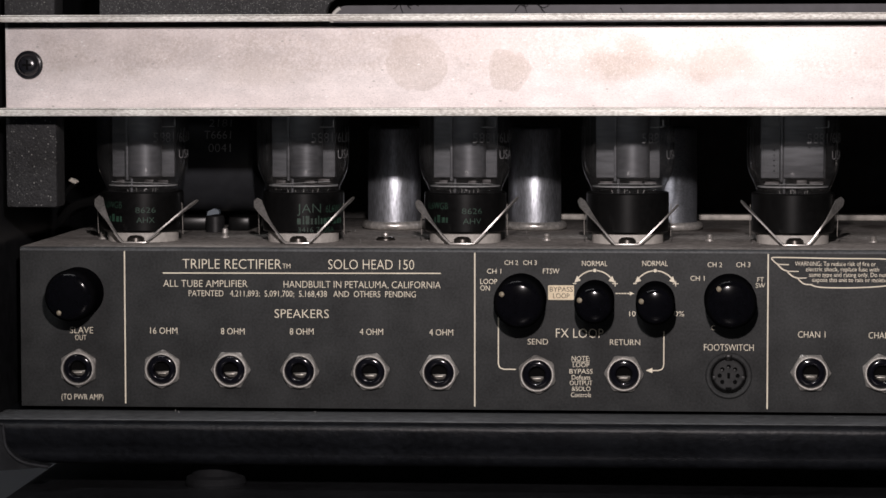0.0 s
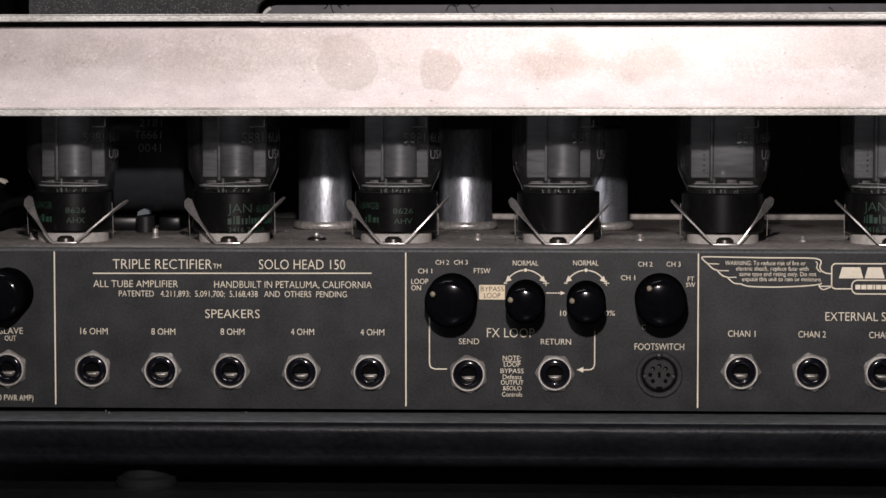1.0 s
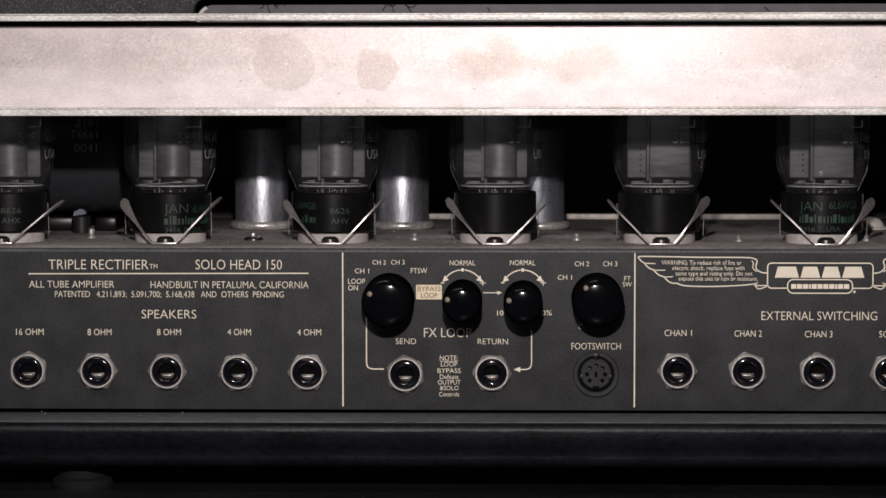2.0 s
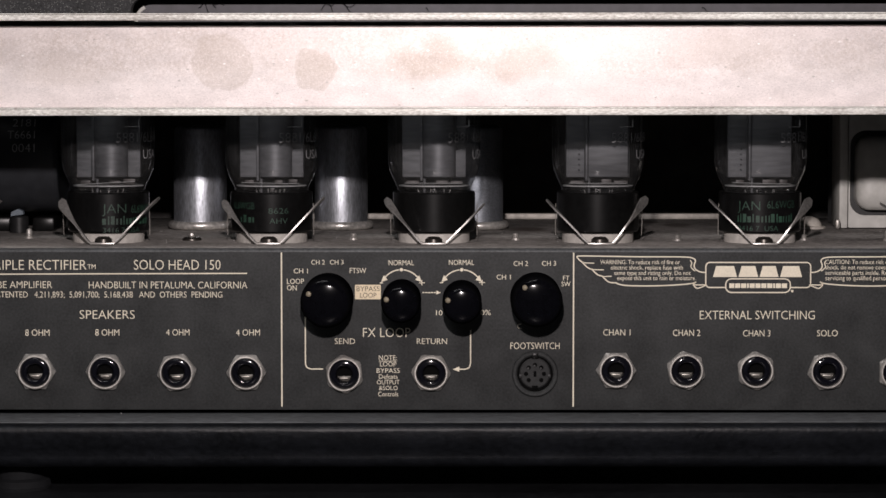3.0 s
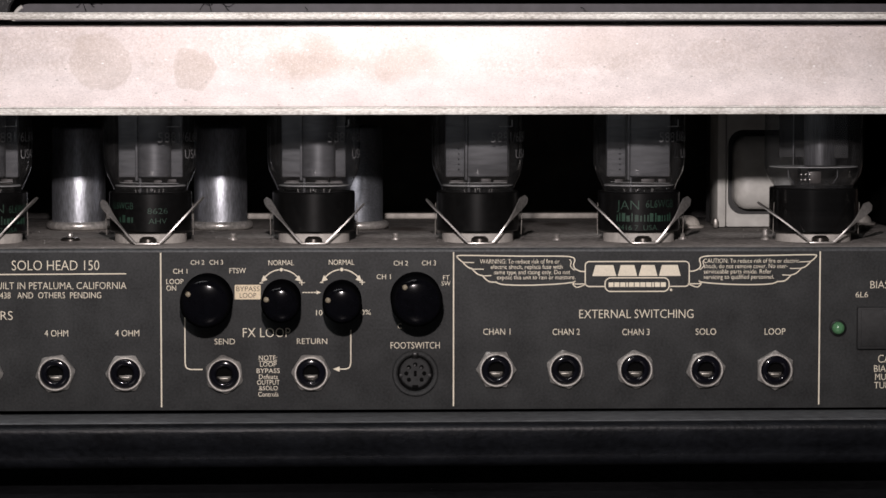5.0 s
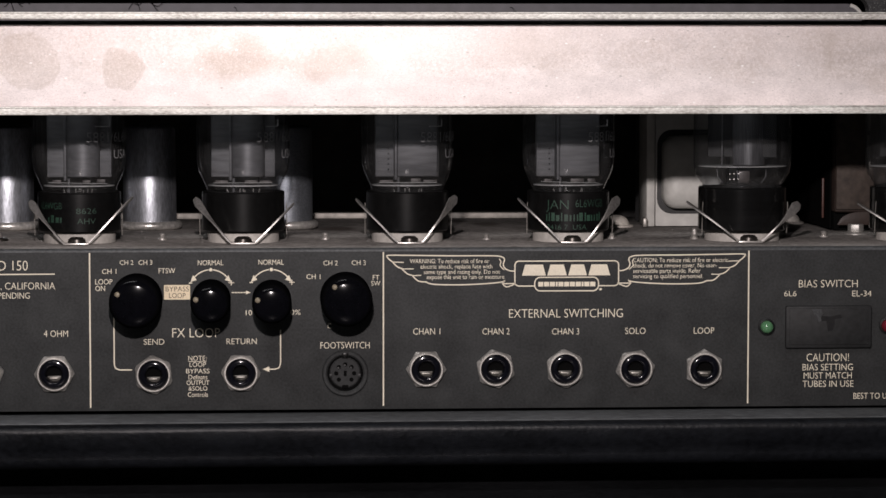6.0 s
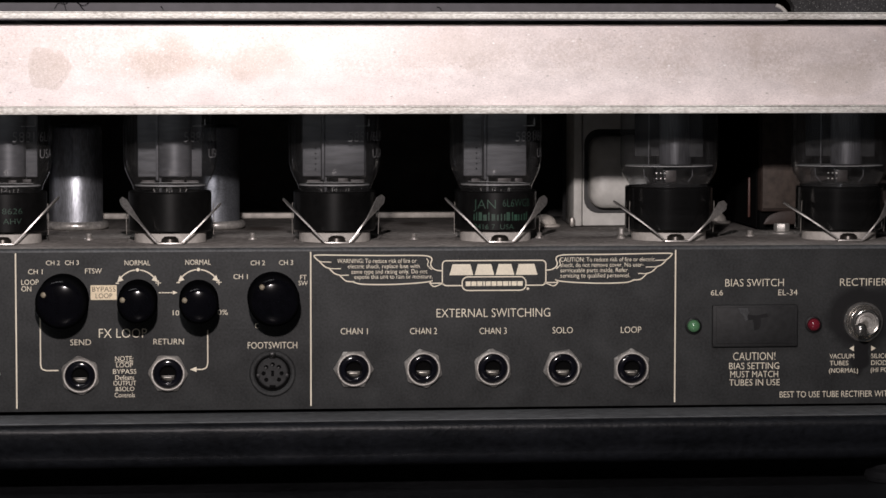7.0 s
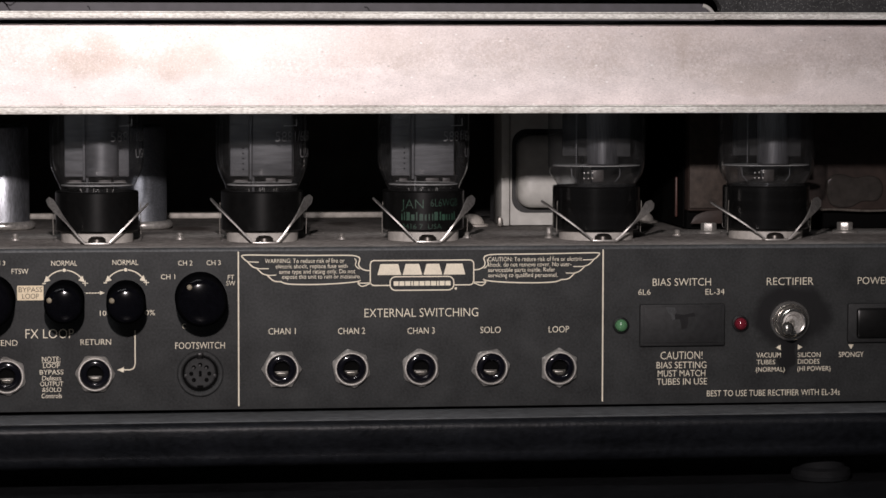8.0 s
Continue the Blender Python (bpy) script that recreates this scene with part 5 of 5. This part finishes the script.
part("lacquer_bead", rod(bend([(287, 89.4, CT + 8.3), (305, 89.2, CT + 8.8), (322, 89.3, CT + 8.1), (340, 89.2, CT + 8.6), (371, 89.4, CT + 8.3)], 6), 0.55, 8), LACQUER, brown, "glossy lacquer run along the lower edge", smooth=60)
# the first bolt gets a duller steel for the shade it stands in
for x, lit in ((247.6, DIMNUT), (306.6, STEEL)):
    nut = plate([(x + 3.4 * math.cos(k * math.pi / 3 + 0.3), 3.4 * math.sin(k * math.pi / 3 + 0.3)) for k in range(6)], 0, 3.4, bevel=0.35)
    nut.transform(Matrix.Translation((0, 71, CT + 1.0)) @ Matrix.Rotation(radians(90), 4, "X"))
    bolt = part("hex_bolt", nut, lit, brown, "hexagon bolt, in duller steel where it stands in shade")
    part("washer", lathe([(0, 0.1), (5.4, 0.1), (5.4, 0.6), (4.6, 1.0), (0, 1.0)], (x, 71, CT), seg=28), lit, bolt)
edge = [(0, 3.6), (2, 6.0), (7, 6.9), (13, 5.3), (19, 6.2), (24, 4.6), (25.5, 0), (23, -4.6), (16, -5.2), (11, -7.6), (3.5, -7.2), (0.6, -3.4), (0, 3.6)]
ring = bend([(p + 303.0, q - 57.6) for p, q in edge], 4)[:-1]
mid_x, mid_z = sum(p for p, q in ring) / len(ring), sum(q for p, q in ring) / len(ring)
shrunk = lambda f: [(mid_x + (p - mid_x) * f, mid_z + (q - mid_z) * f) for p, q in ring]
part("varnish_blister", loft([(shrunk(f), y) for f, y in ((1, 90.2), (0.985, 89.5), (0.96, 89.15), (0.92, 88.95), (0.85, 88.9), (0.6, 88.85))]), VARNISH, brown, "glossy blister in the varnish", smooth=70)

# dome-headed screws by the transformers
for x, y in ((153.7, 127), (233.0, 146)):
    s = lathe([(0, 0.1), (7.2, 0.1), (7.2, 0.9), (6.9, 1.1), (5.6, 1.2)] + [(5.4 * math.cos(radians(t)), 1.2 + 4.2 * math.sin(radians(t))) for t in (8, 22, 36, 50, 64, 78)] + [(0, 5.4)], (x, y, CT), seg=36)
    single("dome_screw", s, TIN, "bright dome-headed screw on the chassis top", "screw", smooth=50, group="chassis screws")

bush = thing("small_capacitor", (-186, 96, CT), "small black capacitor with a pale blue top", "capacitor")
part("body", lathe([(0, 0.1), (4.0, 0.1), (4.0, 6.6), (3.5, 7.2), (0, 7.2)], (-186, 97, CT), seg=24), BLACK, bush)
tipc = plate([(-189.0, -67.6), (-183.6, -66.8), (-184.0, -65.3), (-186, -64.6), (-188.6, -65.8)], 93.5, 98)
part("cap", tipc, BLUE, bush, "pale blue top")

loom = thing("wire_bundle", (-232, 70, CT), "dark wires with a blob of cream glue", "wires")
for k, dy in enumerate((0, 5, 9)):
    part("wire", rod(bend([(-246, 66 + dy, -68 + k), (-240, 64 + dy, -62 - k), (-230, 70 + dy, -60 + k), (-216, 78 + dy, -60 - k), (-205, 90 + dy, CT + 1)], 5), 2.0 - 0.3 * k, 8), HOLE, loom)
blob = bmesh.new()
bmesh.ops.create_icosphere(blob, subdivisions=2, radius=1.0)
lump = random.Random(8)
for v in blob.verts:
    v.co *= lump.uniform(0.7, 1.25)
blob.transform(Matrix.Translation((-241.0, 66, -51.6)) @ Matrix.Rotation(0.25, 4, "Y") @ Matrix.Diagonal((2.0, 1.5, 1.1, 1)))
part("glue_blob", blob, WAX, loom, "cream glue blob")
part("wire", rod(bend([(-246, 68, -60), (-243, 67, -55), (-240, 66, -53)], 4), 1.0, 8), HOLE, loom)

# the shop's ceiling lamp
fix = thing("ceiling_lamp", (-600, -1500, 1675), "flat rectangular ceiling lamp", "ceiling lamp")
part("housing", box(-1220, 20, -1670, -1330, 1680, 1699.5, bevel=3), WALLPAINT, fix)
part("diffuser", box(-1200, 0, -1650, -1350, 1674, 1679.5, bevel=1), LAMPGLOW, fix, "lit white diffuser")


# ---- lint and crumbs ----
def fibres(name, label, spots, mat, rng, long, thin):
    b = bmesh.new()
    for x, y, z in spots:
        a = rng.uniform(0, 6.28)
        dx, dz = long * math.cos(a), abs(long * math.sin(a)) * 0.7
        pts = bend([(x - dx * 0.5, y, z + 0.1), (x + rng.uniform(-0.3, 0.3) * long, y - 0.2, z + dz), (x + dx * 0.5, y + 0.2, z + dz * rng.uniform(0.2, 1.0))], 3)
        rod(pts, thin, 5, bm=b)
    return single(name, b, mat, label, "lint", kind="stuff")


rng = random.Random(11)
fibres("lint", "pale lint caught along the bottom board", [(rng.uniform(-240, 350), rng.uniform(-9, -1), -139.9) for _ in range(13)], LINT, rng, 1.5, 0.1)
hair = bmesh.new()
for x, z, dx, dz, loop in ((-48, 23, 9, -7, 3), (-47, 22, -6, -4, -2), (-45, 21, 12, 1, -4), (-50, 21, 3, -8, 2), (-97, 22, 3, -3, 1), (-98, 21, -3, -2, 1), (-96, 21, 5, -1, -1), (-99, 22, 2, -5, 1), (-12, 19, 2, -3, 1), (96, 19, 3, -2, 1)):
    rod(bend([(x, 9.4, z), (x + dx * 0.3, 8.6, z + dz * 0.3 + loop * 0.5), (x + dx * 0.7, 8.4, z + dz * 0.6 - loop * 0.4), (x + dx, 9.2, z + dz)], 5), 0.11, 5, bm=hair)
single("hair", hair, HOLE, "dark hairs hanging over the grey sheet", "lint", kind="stuff")
crumbs = bmesh.new()
for _ in range(110):
    s = rng.uniform(0.12, 0.4)
    bmesh.ops.create_cube(crumbs, size=s, matrix=Matrix.Translation((rng.uniform(-244, 354), rng.uniform(3, 110), CT + s * 0.4)) @ Euler((rng.random(), rng.random(), rng.random())).to_matrix().to_4x4())
single("crumbs", crumbs, LINT, "crumbs of dust on the chassis top", "dust", kind="stuff")
